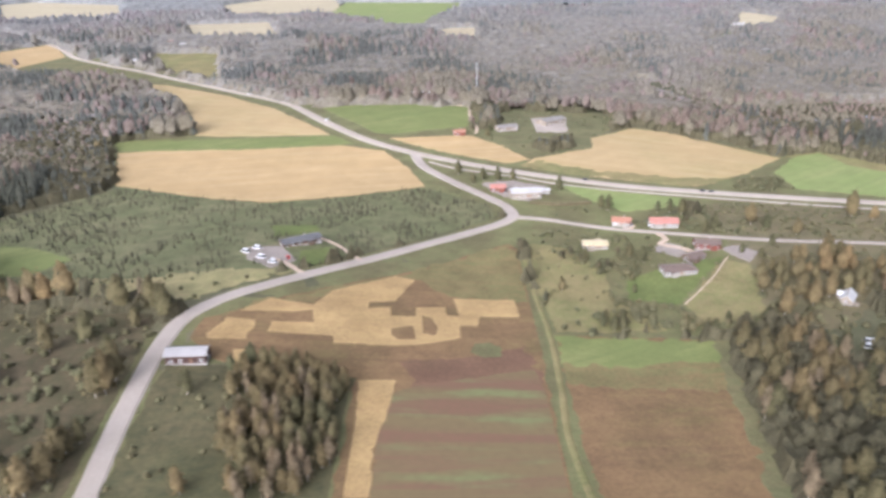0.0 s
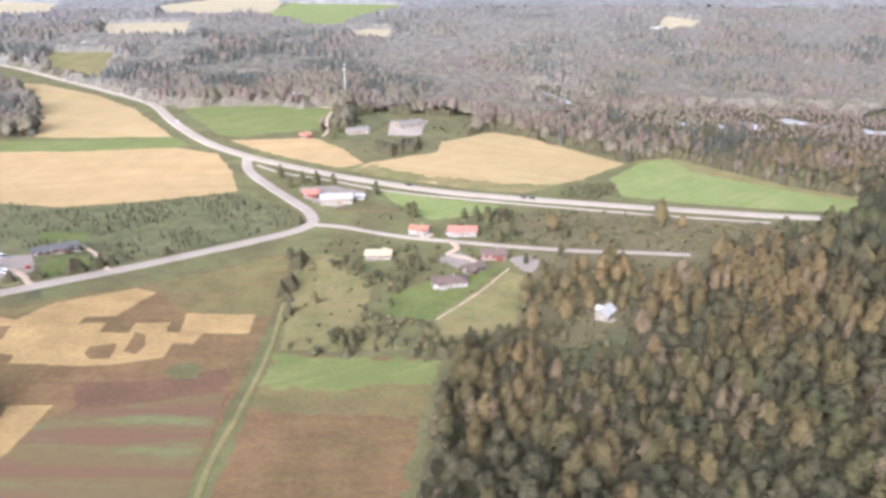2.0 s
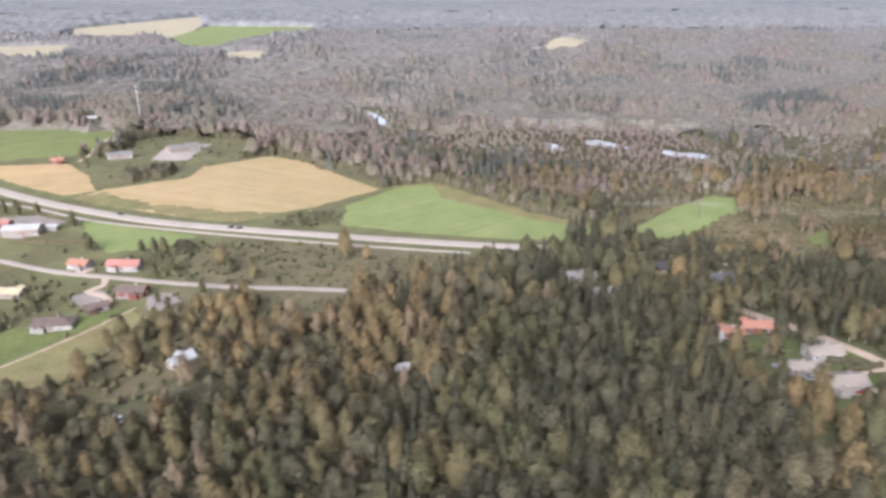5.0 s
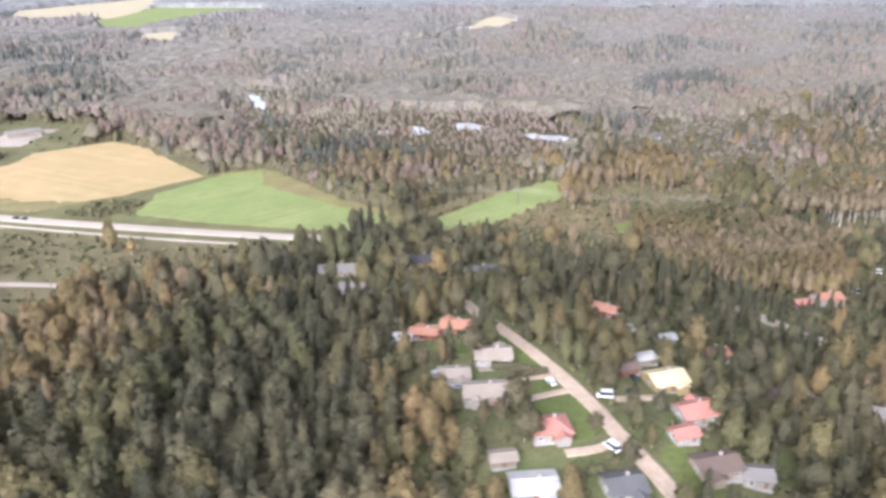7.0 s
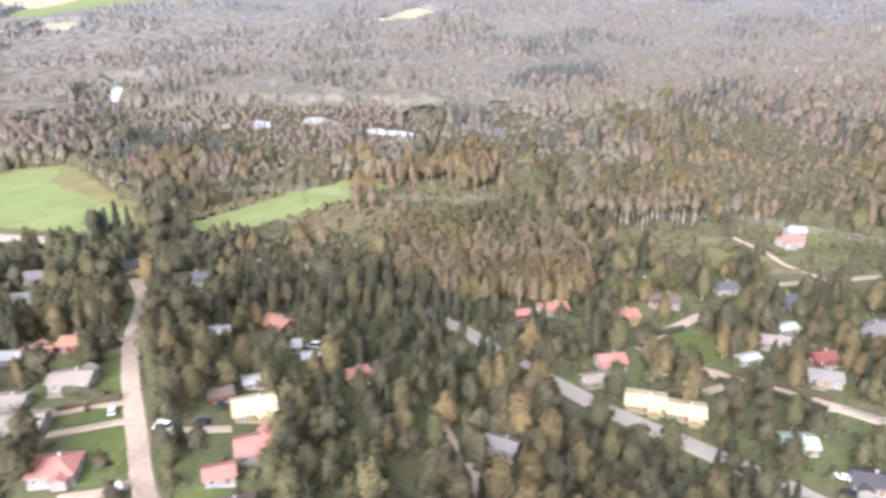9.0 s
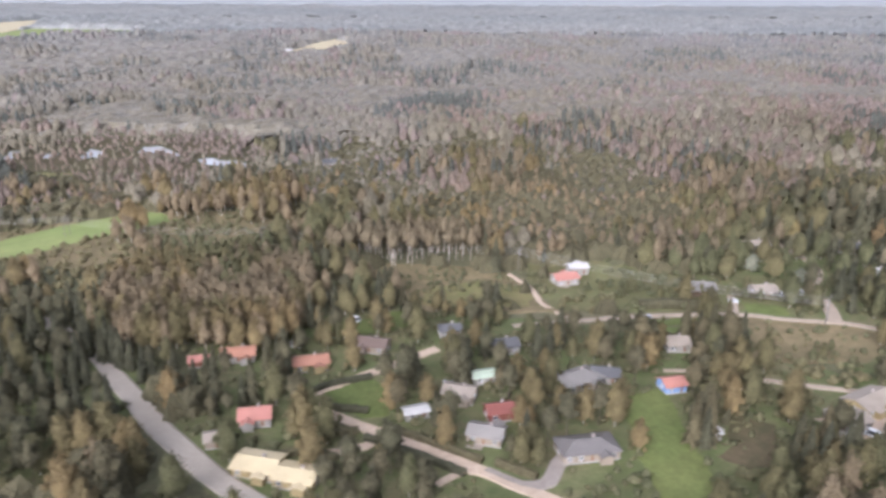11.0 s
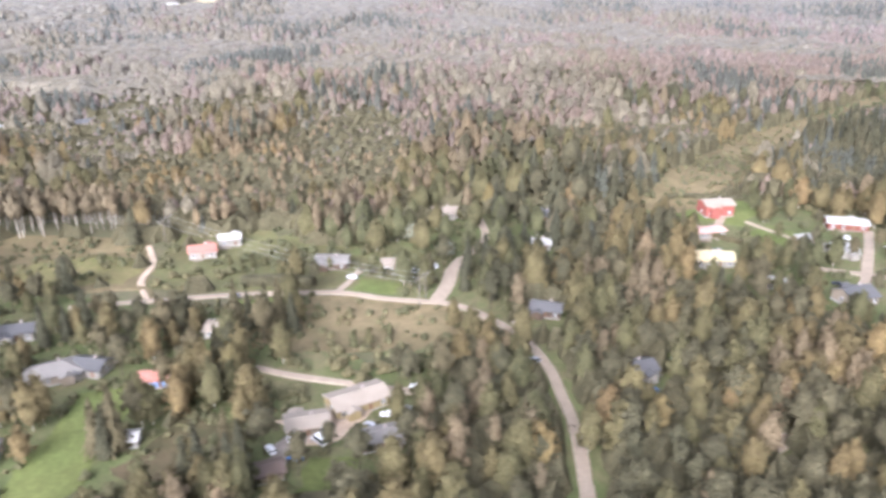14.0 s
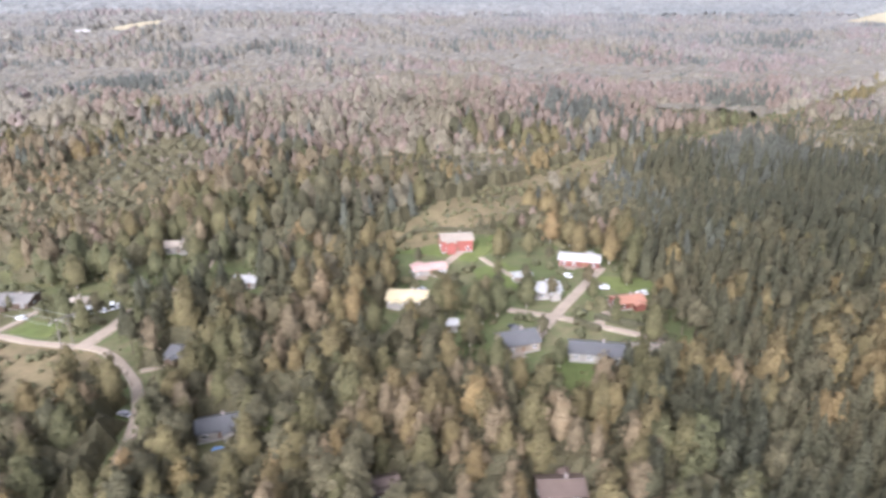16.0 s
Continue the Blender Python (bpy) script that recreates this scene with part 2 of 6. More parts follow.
def ground_z(x, y):
    x, y = np.asarray(x, float), np.asarray(y, float)
    z = np.full(np.broadcast(x, y).shape, -1.5)
    for a, b, s, u, h in HILLS:
        z = z + h * np.exp(-((x - a) / s) ** 2 - ((y - b) / u) ** 2)
    return z


def mesh_of(name, verts, faces, mats=(), index=None, tint=None, normals=None):
    """A mesh from arrays of corners and triangles or quads."""
    me = bpy.data.meshes.new(name)
    verts, faces = np.asarray(verts, np.float32), np.asarray(faces, np.int32)
    n, k = faces.shape
    me.vertices.add(len(verts))
    me.vertices.foreach_set("co", verts.ravel())
    me.loops.add(n * k)
    me.loops.foreach_set("vertex_index", faces.ravel())
    me.polygons.add(n)
    me.polygons.foreach_set("loop_start", np.arange(0, n * k, k, dtype=np.int32))
    for m in mats:
        me.materials.append(m)
    if index is not None:
        me.polygons.foreach_set("material_index", np.asarray(index, np.int32))
    if tint is not None:
        me.attributes.new("tint", "FLOAT", "FACE").data.foreach_set("value", np.asarray(tint, np.float32))
    else:
        me.polygons.foreach_set("use_smooth", np.zeros(n, bool))
    me.update(calc_edges=True)
    if normals is not None:
        me.normals_split_custom_set_from_vertices(np.asarray(normals, np.float32))
    return me


def sheet(xs, ys, lift=0.0):
    gx, gy = np.meshgrid(xs, ys)
    v = np.stack([gx.ravel(), gy.ravel(), (ground_z(gx, gy) + lift).ravel()], 1)
    w = len(xs)
    i = (np.arange(len(ys) - 1)[:, None] * w + np.arange(w - 1)[None]).ravel()
    return v, np.stack([i, i + 1, i + w + 1, i + w], 1)


xs = np.concatenate([np.arange(-9000, -900, 300), np.arange(-900, 1900, 14), np.arange(1900, 10000, 300)])
ys = np.concatenate([np.arange(-2400, 0, 200), np.arange(0, 1300, 14), np.arange(1300, 2200, 50), np.arange(2200, 8200, 250)])
ground = new("ground", mesh_of("ground", *sheet(xs, ys), [M_GROUND]))
tagged(ground, "brown-green autumn land with low wooded hills", "ground", kind="structure")

CELL, X0, Y0, NX, NY = 2.0, -1500.0, 120.0, 2050, 1000
OPEN = np.zeros((NY, NX), bool)          # no trees here
HARD = np.zeros((NY, NX), bool)          # built on or paved: no shrubs either
ZONE = np.zeros((NY, NX), np.int16)      # kind of wood; -1: none
FAR_OPEN = []                            # far clearings


def inside(poly, px_, py_):
    """Even-odd test of points in a polygon."""
    res = np.zeros(px_.shape, bool)
    n = len(poly)
    for k in range(n):
        (x1, y1), (x2, y2) = poly[k], poly[(k + 1) % n]
        if y1 != y2:
            res ^= ((y1 > py_) != (y2 > py_)) & (px_ < (x2 - x1) * (py_ - y1) / (y2 - y1) + x1)
    return res


def cells(poly, grow=0.0):
    a = np.array(poly, float)
    i0, i1 = [int(np.clip((v - X0) / CELL, 0, NX)) for v in (a[:, 0].min() - grow, a[:, 0].max() + grow + 2)]
    j0, j1 = [int(np.clip((v - Y0) / CELL, 0, NY)) for v in (a[:, 1].min() - grow, a[:, 1].max() + grow + 2)]
    gx, gy = np.meshgrid(X0 + (np.arange(i0, i1) + 0.5) * CELL, Y0 + (np.arange(j0, j1) + 0.5) * CELL)
    return slice(j0, j1), slice(i0, i1), gx, gy


def clear_poly(poly):
    j, i, gx, gy = cells(poly)
    OPEN[j, i] |= inside(poly, gx, gy)


def clear_disc(x, y, r):
    j, i, gx, gy = cells([(x - r, y - r), (x + r, y + r)])
    OPEN[j, i] |= (gx - x) ** 2 + (gy - y) ** 2 < r * r


def hard_disc(x, y, r):
    j, i, gx, gy = cells([(x - r, y - r), (x + r, y + r)])
    HARD[j, i] |= (gx - x) ** 2 + (gy - y) ** 2 < r * r


def zone_poly(poly, z):
    j, i, gx, gy = cells(poly)
    wob = 6 * np.sin(gx * 0.13 + gy * 0.05) + 5 * np.sin(gy * 0.17 - gx * 0.07)
    ZONE[j, i] = np.where(inside(poly, gx + wob, gy + wob * 0.6), z, ZONE[j, i])


def smooth_line(pts, step=4.0):
    """A smooth line through the corners, in even steps."""
    p = [np.array(q, float) for q in pts]
    p = [2 * p[0] - p[1]] + p + [2 * p[-1] - p[-2]]
    out = []
    for a, b, c, d in zip(p, p[1:], p[2:], p[3:]):
        n = max(2, int(np.linalg.norm(c - b) / step))
        for k in range(n):
            t = k / n
            out.append(0.5 * (2 * b + (c - a) * t + (2 * a - 5 * b + 4 * c - d) * t * t + (3 * b - a - 3 * c + d) * t ** 3))
    return np.array(out + [p[-2]])


from mathutils import geometry


def field(name, poly, material, label, category, lift=0.25, ragged=0.7, far=False, step=None, clear=True):
    """A plot of land: the outline, slightly ragged, filled with a sheet that follows the ground, with its edge turned down."""
    rng = np.random.default_rng(len(name) * 7 + int(abs(poly[0][0])))
    a = np.array(poly, float)
    size = max(np.ptp(a[:, 0]), np.ptp(a[:, 1]))
    step = step or max(3.0, size / 40)
    ring = []
    for p, q in zip(a, np.roll(a, -1, 0)):
        n = max(1, int(np.linalg.norm(q - p) / step))
        ring += [p + (q - p) * k / n for k in range(n)]
    ring = np.array(ring)
    ring = ring + rng.normal(0, ragged, ring.shape) * (np.roll(ring, 1, 0) - ring != 0)
    gx, gy = np.meshgrid(np.arange(a[:, 0].min(), a[:, 0].max(), step * 1.6), np.arange(a[:, 1].min(), a[:, 1].max(), step * 1.6))
    gx, gy = gx.ravel() + rng.normal(0, 0.3, gx.size), gy.ravel() + rng.normal(0, 0.3, gx.size)
    keep = inside([tuple(q) for q in ring], gx, gy)
    n = len(ring)
    pts = [Vector(q) for q in ring] + [Vector(q) for q in zip(gx[keep], gy[keep])]
    v, _, f, _, _, _ = geometry.delaunay_2d_cdt(pts, [(k, (k + 1) % n) for k in range(n)], [], 1, 0.01)
    v = np.array([(q[0], q[1]) for q in v])
    top = np.column_stack([v, ground_z(v[:, 0], v[:, 1]) + lift])
    low = np.column_stack([ring, ground_z(ring[:, 0], ring[:, 1]) - 0.5])
    faces = [tuple(q) for q in f]
    m = len(top)
    d = ((v[None, :, :] - ring[:, None, :]) ** 2).sum(2).argmin(1)
    for k in range(n):
        j = (k + 1) % n
        if d[k] != d[j]:
            faces.append((d[k], m + k, m + j))
            faces.append((d[k], m + j, d[j]))
    ob = new(name, mesh_of(name, np.concatenate([top, low]), np.array(faces), [material]))
    tagged(ob, label, category, kind="structure")
    if far:
        FAR_OPEN.append(poly)
    if clear:
        clear_poly(poly)
    return ob


def road(name, pts, width, material, label, shoulder=0.8, lift=0.45, margin=2.0, category="road"):
    """A cambered strip along a smooth line, with a shoulder that falls to the ground."""
    c = smooth_line(pts)
    d = np.gradient(c, axis=0)
    d /= np.linalg.norm(d, axis=1)[:, None]
    nrm = np.stack([-d[:, 1], d[:, 0]], 1)
    rng = np.random.default_rng(int(abs(c[0].sum())))
    rows, offs = [], ((-width / 2 - shoulder, -0.6), (-width / 2, 0.0), (0.0, 0.06), (width / 2, 0.0), (width / 2 + shoulder, -0.6))
    for o, h in offs:
        jit = rng.normal(0, 0.12 if abs(o) > 0.1 else 0, len(c)) * (1 if width < 6 else 0.4)
        q = c + nrm * (o + jit)[:, None]
        mid = ground_z(c[:, 0], c[:, 1])
        rows.append(np.column_stack([q, 0.5 * (ground_z(q[:, 0], q[:, 1]) + mid) + lift + h]))
    v = np.concatenate(rows)
    n, f = len(c), []
    i = np.arange(n - 1)
    for k in range(4):
        f.append(np.stack([k * n + i, (k + 1) * n + i, (k + 1) * n + i + 1, k * n + i + 1], 1)[:, ::-1])
    ob = new(name, mesh_of(name, v, np.concatenate(f), [material]))
    tagged(ob, label, category, kind="structure")
    for x, y in c:
        clear_disc(x, y, width / 2 + margin)
        hard_disc(x, y, width / 2 + 1.6)
        if margin > 1:
            clear_disc(x, y - 5, width / 2 + 1.0)
            clear_disc(x, y - 10, width / 2)
    return ob


# ---- roads ----
HWY = [(-950, 1691), (-792, 1521), (-663, 1361), (-594, 1260), (-499, 1172), (-452, 1136), (-359, 1053), (-279, 980), (-187, 881), (-124, 765), (-77, 694), (-34, 652),
       (5, 625), (51, 598), (93, 578), (134, 560), (198, 541), (275, 521), (346, 504), (392, 495)]
field("highway_verge", [tuple(q) for q in np.concatenate([smooth_line(HWY[3:], 40) + np.array([3, 9]), (smooth_line(HWY[3:], 40) - np.array([3, 14]))[::-1]])],
      M_VERGE, "strip of green grass beside the highway", "verge", 0.12, 0.8)
road("highway", HWY, 7.6, M_HIGHWAY, "pale grey asphalt highway running between fields", 1.5, 0.6, 5.0)
road("wood_road", [(392, 495), (460, 474), (520, 446), (560, 413), (572, 399), (584, 381)], 6.5, M_HIGHWAY, "asphalt road hidden between trees", 0.3, 0.5, -2.5)
road("through_road", [(584, 381), (597, 363), (608, 347), (620, 333), (634, 317), (656, 297), (680, 272), (705, 240)], 7.0, M_LIGHTROAD, "grey asphalt road past gardens", 1.0, 0.5, 2.5)
for x, y in smooth_line([(588, 376), (604, 352), (620, 333)], 5.0):
    for k in (7, 13, 19):
        clear_disc(x + 0.45 * k, y - 0.9 * k, 5.5 - 0.1 * k)
road("country_road", [(-120, 180), (-121, 205), (-124, 236), (-126, 268), (-127, 298), (-124, 324), (-111, 347), (-95, 364), (-76, 383), (-49, 409), (-18, 439), (15, 467), (36, 484), (46, 499), (42, 518),
                      (29, 538), (5, 572), (-18, 610), (-27, 645)], 6.8, M_ASPHALT, "worn grey asphalt country road with a sharp bend", 1.2)
road("cycle_path", [(-14, 622), (10, 603), (50, 585), (91, 563), (140, 546), (202, 527), (275, 506), (344, 489)], 2.1, M_ASPHALT, "narrow asphalt cycle path beside the highway", 0.5, 0.5)
road("village_lane_west", [(44, 497), (66, 493), (87, 484), (112, 474), (137, 467), (179, 454), (215, 445), (244, 441), (275, 436)], 4.0, M_ASPHALT, "narrow grey lane past farm houses", 0.6)
road("village_lane", [(440, 436), (453, 405), (465, 358), (476, 322), (484, 300), (490, 284), (495, 270), (501, 256), (508, 240), (516, 222)], 5.2, M_GRAVEL, "pale beige gravel lane between gardens", 0.7)
GRAVEL_LABEL = "pale gravel drive beside a garden"
for nm, pts, wd in [("drive", [(466, 350), (452, 351), (438, 352)], 3.0), ("drive", [(484, 300), (474, 298), (463, 294)], 3.6), ("drive", [(487, 291), (474, 286), (466, 284)], 2.6),
                    ("drive", [(496, 267), (488, 262), (478, 260)], 3.2), ("drive", [(497, 286), (506, 288), (514, 290)], 3.0), ("footpath", [(573, 316), (579, 292), (583, 283), (580, 268)], 2.8),
                    ("drive", [(674, 346), (680, 336), (671, 331), (664, 330)], 4.2), ("drive", [(714, 316), (706, 318), (697, 312)], 2.8),
                    ("drive", [(788, 376), (804, 373), (802, 364)], 2.8), ("drive", [(1007, 461), (1014, 472), (1020, 482)], 4.0), ("drive", [(1000, 452), (1003, 462), (1010, 466)], 6.0),
                    ("footpath", [(966, 495), (978, 481)], 3.2), ("footpath", [(1028, 474), (1034, 459), (1040, 446)], 3.0), ("drive", [(904, 391), (912, 394), (917, 402)], 3.0),
                    ("drive", [(840, 428), (845, 440), (848, 450)], 3.4), ("drive", [(955, 314), (963, 311), (969, 317), (964, 326)], 2.6), ("drive", [(-79, 383), (-88, 394), (-98, 402)], 4.0),
                    ("drive", [(-50, 409), (-58, 420), (-66, 432), (-80, 446)], 2.6), ("drive", [(118, 472), (124, 480)], 6.0), ("drive", [(137, 466), (140, 455), (134, 448), (146, 440), (152, 432)], 4.2),
                    ("drive", [(28, 702), (30, 720), (25, 760), (26, 812)], 3.0), ("drive", [(26, 812), (-10, 838), (-27, 850)], 4.0), ("footpath", [(75, 850), (78, 905), (70, 960)], 6.0),
                    ("drive", [(1060, 399), (1068, 412), (1073, 420)], 4.0), ("footpath", [(126, 366), (150, 396), (168, 424)], 0.9)]:
    road(nm, pts, wd * 0.85, M_SAND if pts[0][0] > 780 else M_GRAVEL, GRAVEL_LABEL if nm == "drive" else "narrow gravel footpath in grass", 0.3, 0.42, 1.2, nm)
road("garden_lane", [(704, 400), (675, 379), (660, 369), (656, 363), (663, 354), (676, 344), (694, 331), (710, 319), (722, 309), (736, 298)], 4.4, M_GRAVEL, "beige gravel lane bordered by clipped hedges", 0.5)
road("garden_lane", [(712, 318), (722, 310), (730, 311), (735, 320), (740, 326)], 4.6, M_YARD, "beige gravel lane to a grey house", 0.5)
road("east_lane", [(738, 421), (760, 425), (774, 427), (800, 430), (838, 427), (858, 418), (874, 413), (886, 408), (898, 394), (906, 380), (911, 362), (912, 344), (912, 327), (910, 308), (907, 288)],
     3.3, M_SAND, "pale sand lane winding through scrub and wood", 0.5, 0.45, 4.5)
road("lane_fork", [(878, 412), (884, 428), (887, 442), (893, 455)], 5.2, M_SAND, "wide pale gravel fork of two lanes", 0.8)
road("north_lane", [(893, 455), (905, 475), (906, 500), (902, 530)], 3.4, M_SAND, "sandy lane vanishing into the wood", 0.5)
road("meadow_track", [(738, 438), (759, 440), (767, 426)], 4.0, M_BOG, "sandy track round a dry meadow", 0.4)
road("meadow_track", [(767, 425), (757, 448), (756, 470), (748, 492)], 2.6, M_GRAVEL, "sandy track across a meadow", 0.4)
road("south_lane", [(816, 369), (829, 363), (844, 358), (862, 352), (876, 348)], 3.0, M_SAND, "pale gravel lane along a garden", 0.5)
road("hill_lane", [(1031, 416), (1048, 406), (1060, 398), (1080, 384), (1095, 372)], 3.2, M_SAND, "pale gravel lane on a village hill", 0.5)
road("hill_lane", [(1036, 392), (1044, 404), (1055, 421), (1066, 438), (1077, 456)], 3.8, M_SAND, "pale gravel lane to a long white roof", 0.5)
road("ditch_verge", [(47, 440), (48, 380), (50, 335), (48.5, 285), (46, 243), (49, 200)], 1.7, M_MEADOW, "grassy ditch between two fields", 1.1, 0.45, 1.0, "ditch")

# ---- fields ----
FARMLAND = [(-330, 735), (-250, 740), (-350, 950), (-430, 1040), (-640, 1140), (-660, 1210), (-800, 1340), (-720, 1450), (-600, 1290), (-440, 1150), (-300, 1010), (-200, 900), (-140, 845), (30, 815), (35, 720),
            (80, 640), (130, 670), (135, 700), (182, 738), (215, 725), (290, 640), (325, 652), (335, 610), (430, 535), (430, 500), (300, 490), (200, 510), (160, 505), (100, 470), (60, 465), (52, 450), (52, 335), (130, 328),
            (118, 190), (118, 160), (-130, 160), (-135, 300), (-110, 360), (-50, 420), (35, 495), (-10, 555), (-130, 515), (-265, 575), (-300, 680)]
field("farm_ground", FARMLAND, M_VERGE, "grassy banks and verges between fields", "ground", 0.09, 1.0, step=14, clear=False)
T, G = "harvested tan stubble field with faint tracks", "smooth bright green grass field"
field("stubble_field", [(-295, 674), (-261, 680), (-186, 672), (-95, 673), (-54, 653), (-31, 607), (-16, 561), (-63, 541), (-126, 523), (-170, 533), (-209, 551), (-262, 577)], M_STUBBLE, T, "field")
field("green_strip", [(-315, 718), (-104, 704), (-83, 678), (-95, 674), (-186, 673), (-298, 680)], M_GREEN, "narrow strip of green crop beside stubble", "field", 0.3)
field("stubble_field", [(-427, 1039), (-366, 1020), (-265, 939), (-194, 850), (-138, 755), (-108, 708), (-214, 720), (-244, 732), (-277, 813), (-348, 950)], M_STUBBLE2, T, "field")
field("stubble_field", [(-781, 1330), (-712, 1440), (-616, 1270), (-640, 1206), (-652, 1138)], M_STUBBLE, T, "field", far=True)
field("dull_field", [(-643, 1137), (-638, 1205), (-614, 1254), (-464, 1112), (-441, 1064), (-483, 1036)], M_DULL, "dull green grass field beside the road", "field")
field("dull_field", [(-136, 835), (-54, 832), (26, 811), (22, 725), (-51, 704), (-67, 712), (-106, 775)], M_GREEN, "dark green crop field below a hill wood", "field")
field("stubble_field", [(-51, 690), (22, 697), (51, 664), (71, 627), (50, 618), (14, 638), (-16, 659)], M_STUBBLE, T, "field")
field("stubble_field", [(62, 612), (77, 632), (131, 663), (134, 694), (182, 734), (212, 721), (284, 632), (240, 590), (192, 556), (140, 573), (95, 592)], M_STUBBLE2, T, "field")
field("farm_grass", [(28, 701), (61, 799), (150, 799), (184, 765), (140, 697), (131, 665), (78, 636), (53, 666)], M_DULL, "rough green-brown grass round a farm", "field", 0.2, clear=False)
field("green_field", [(262, 590), (296, 634), (324, 648), (332, 606), (385, 558), (428, 530), (424, 508), (373, 512), (313, 528), (263, 546)], M_BRIGHT, G, "field")
field("green_field", [(440, 519), (459, 535), (492, 572), (533, 606), (560, 583), (528, 556), (499, 527), (474, 507), (448, 506)], M_BRIGHT, G, "field")
field("green_field", [(556, 507), (598, 534), (590, 518), (568, 494), (556, 491)], M_GREEN, "small strip of green grass in scrub", "field")
field("green_field", [(85, 566), (115, 552), (172, 530), (168, 514), (124, 504), (100, 536)], M_BRIGHT, "small bright green field beside the highway", "field")
field("dry_margin", [(290, 640), (330, 652), (395, 566), (432, 540), (428, 531), (385, 558), (334, 604)], M_MEADOW, "pale dry grass margin of a field", "field", 0.22)

trial = field("trial_field", [(38, 451), (44, 444), (44, 328), (42, 243), (42, 190), (-40, 190), (-39, 279), (-95, 284), (-116, 303), (-114, 322), (-84, 350), (-23, 397)],
              M_BROWN, "brown and olive mown crop field with plots", "field")
field("crop_plot", [(-100, 332), (-89, 348), (-67, 344), (-60, 363), (-29, 390), (-18, 387), (-27, 357), (-40, 353), (-40, 346), (-29, 349), (-28, 340), (-16, 342), (-16, 352), (-1, 356), (0, 346), (6, 347), (3, 367), (36, 371), (37, 351), (17, 348), (15, 337), (6, 336), (6, 323), (-12, 313), (-23, 310), (-52, 307), (-53, 314), (-83, 313), (-83, 323), (-64, 325), (-66, 338), (-75, 335)], M_YELLOW, "ripe yellow grain plot with stepped edges", "field", 0.33, 0.2, step=4)
field("crop_plot", [(-110, 308), (-105, 320), (-105, 325), (-91, 323), (-90, 316), (-92, 311), (-91, 305), (-108, 304)], M_YELLOW, "ripe yellow grain plot near the road", "field", 0.33, 0.2, step=4)
field("mown_plot", [(-27, 326), (-17, 331), (-15, 317), (-23, 316), (-27, 320)], M_BROWN, "mown brown gap in a grain plot", "field", 0.38, 0.2, step=4)
field("mown_plot", [(-13, 343), (-8, 341), (-5, 332), (-6, 323), (-12, 325)], M_BROWN, "mown brown gap in a grain plot", "field", 0.38, 0.2, step=4)
field("crop_plot", [(-95, 296), (-88, 296), (-84, 284), (-91, 284)], M_YELLOW, "small ripe yellow remnant beside trees", "field", 0.33, 0.2)
field("crop_plot", [(-38, 278), (-22, 280), (-24, 257), (-28, 232), (-27, 207), (-36, 207), (-36, 252)], M_YELLOW, "narrow ripe yellow strip along a field edge", "field", 0.34, 0.3)
field("soil_plot", [(-26, 268), (-14, 277), (38, 297), (41, 280), (41, 190), (-28, 190)], M_SOIL, "reddish bare soil with green regrowth in streaks", "field", 0.32, 0.5)
field("olive_plot", [(-112, 320), (-84, 349), (-23, 396), (36, 448), (43, 440), (43, 372), (3, 368), (-18, 388), (-60, 364), (-68, 345), (-90, 349), (-101, 334)], M_OLIVE, "olive mown strip along a field edge", "field", 0.29, 1.6)
field("green_plot", [(1, 409), (26, 417), (27, 379), (3, 370)], M_OLIVE, "green patch in a mown field", "field", 0.33, 2.2)
field("soil_plot", [(-20, 296), (8, 304), (36, 318), (42, 290), (38, 282), (-14, 275)], M_RED, "reddish ploughed patch in a mown field", "field", 0.29, 1.2)
field("green_plot", [(12, 318), (20, 321), (25, 316), (24, 308), (16, 305), (11, 310)], M_VERGE, "round green patch in a mown field", "field", 0.33, 0.4)
field("green_brown_field", [(53, 333), (134, 326), (124, 270), (114, 190), (53, 190), (51, 239), (52, 295)], M_BROWN, "olive brown mown grass field", "field")
field("olive_plot", [(52, 306), (129, 308), (125, 278), (52, 284)], M_OLIVE, "olive middle of a mown field", "field", 0.29, 1.1)
field("green_plot", [(53, 332), (133, 325), (129, 302), (104, 306), (80, 300), (52, 304)], M_GREEN, "green end of an olive brown field", "field", 0.33, 1.1)
field("soil_plot", [(52, 256), (112, 258), (110, 190), (54, 190)], M_BROWN, "darker brown mown end of a field", "field", 0.33, 1.4)
field("grass_edge", [(128, 326), (135, 326), (125, 270), (116, 190), (108, 190), (118, 272)], M_DULL, "green grass edge along a wood", "field", 0.38, 1.0)
field("farm_meadow", [(49, 336), (49, 462), (100, 474), (160, 500), (184, 470), (192, 400), (188, 348), (130, 330)], M_VERGE, "green and olive grass between farm houses", "meadow", 0.14, 2.0, clear=False)
field("meadow", [(50, 453), (74, 445), (92, 412), (90, 375), (110, 338), (54, 337), (51, 381)], M_MEADOW, "pale dry meadow with scattered bushes", "meadow", 0.2, clear=False)
field("meadow", [(126, 366), (165, 421), (178, 411), (163, 348), (130, 343)], M_MEADOW, "dry yellow-green meadow beside a garden", "meadow")
field("yard", [(169, 436), (178, 416), (190, 430), (178, 442)], M_YARD, "beige gravel yard beside a red house", "yard", 0.33)
field("yard", [(126, 440), (141, 426), (150, 440), (138, 450)], M_YARD, "pale gravel yard between farm buildings", "yard", 0.33)
field("lawn", [(102, 397), (130, 417), (166, 425), (123, 366), (98, 375)], M_LAWN, "green lawn of a brown house", "lawn")
field("green_field", [(-290, 446), (-254, 437), (-217, 410), (-232, 388), (-260, 388)], M_GREEN, "small green field beside a plantation", "field")
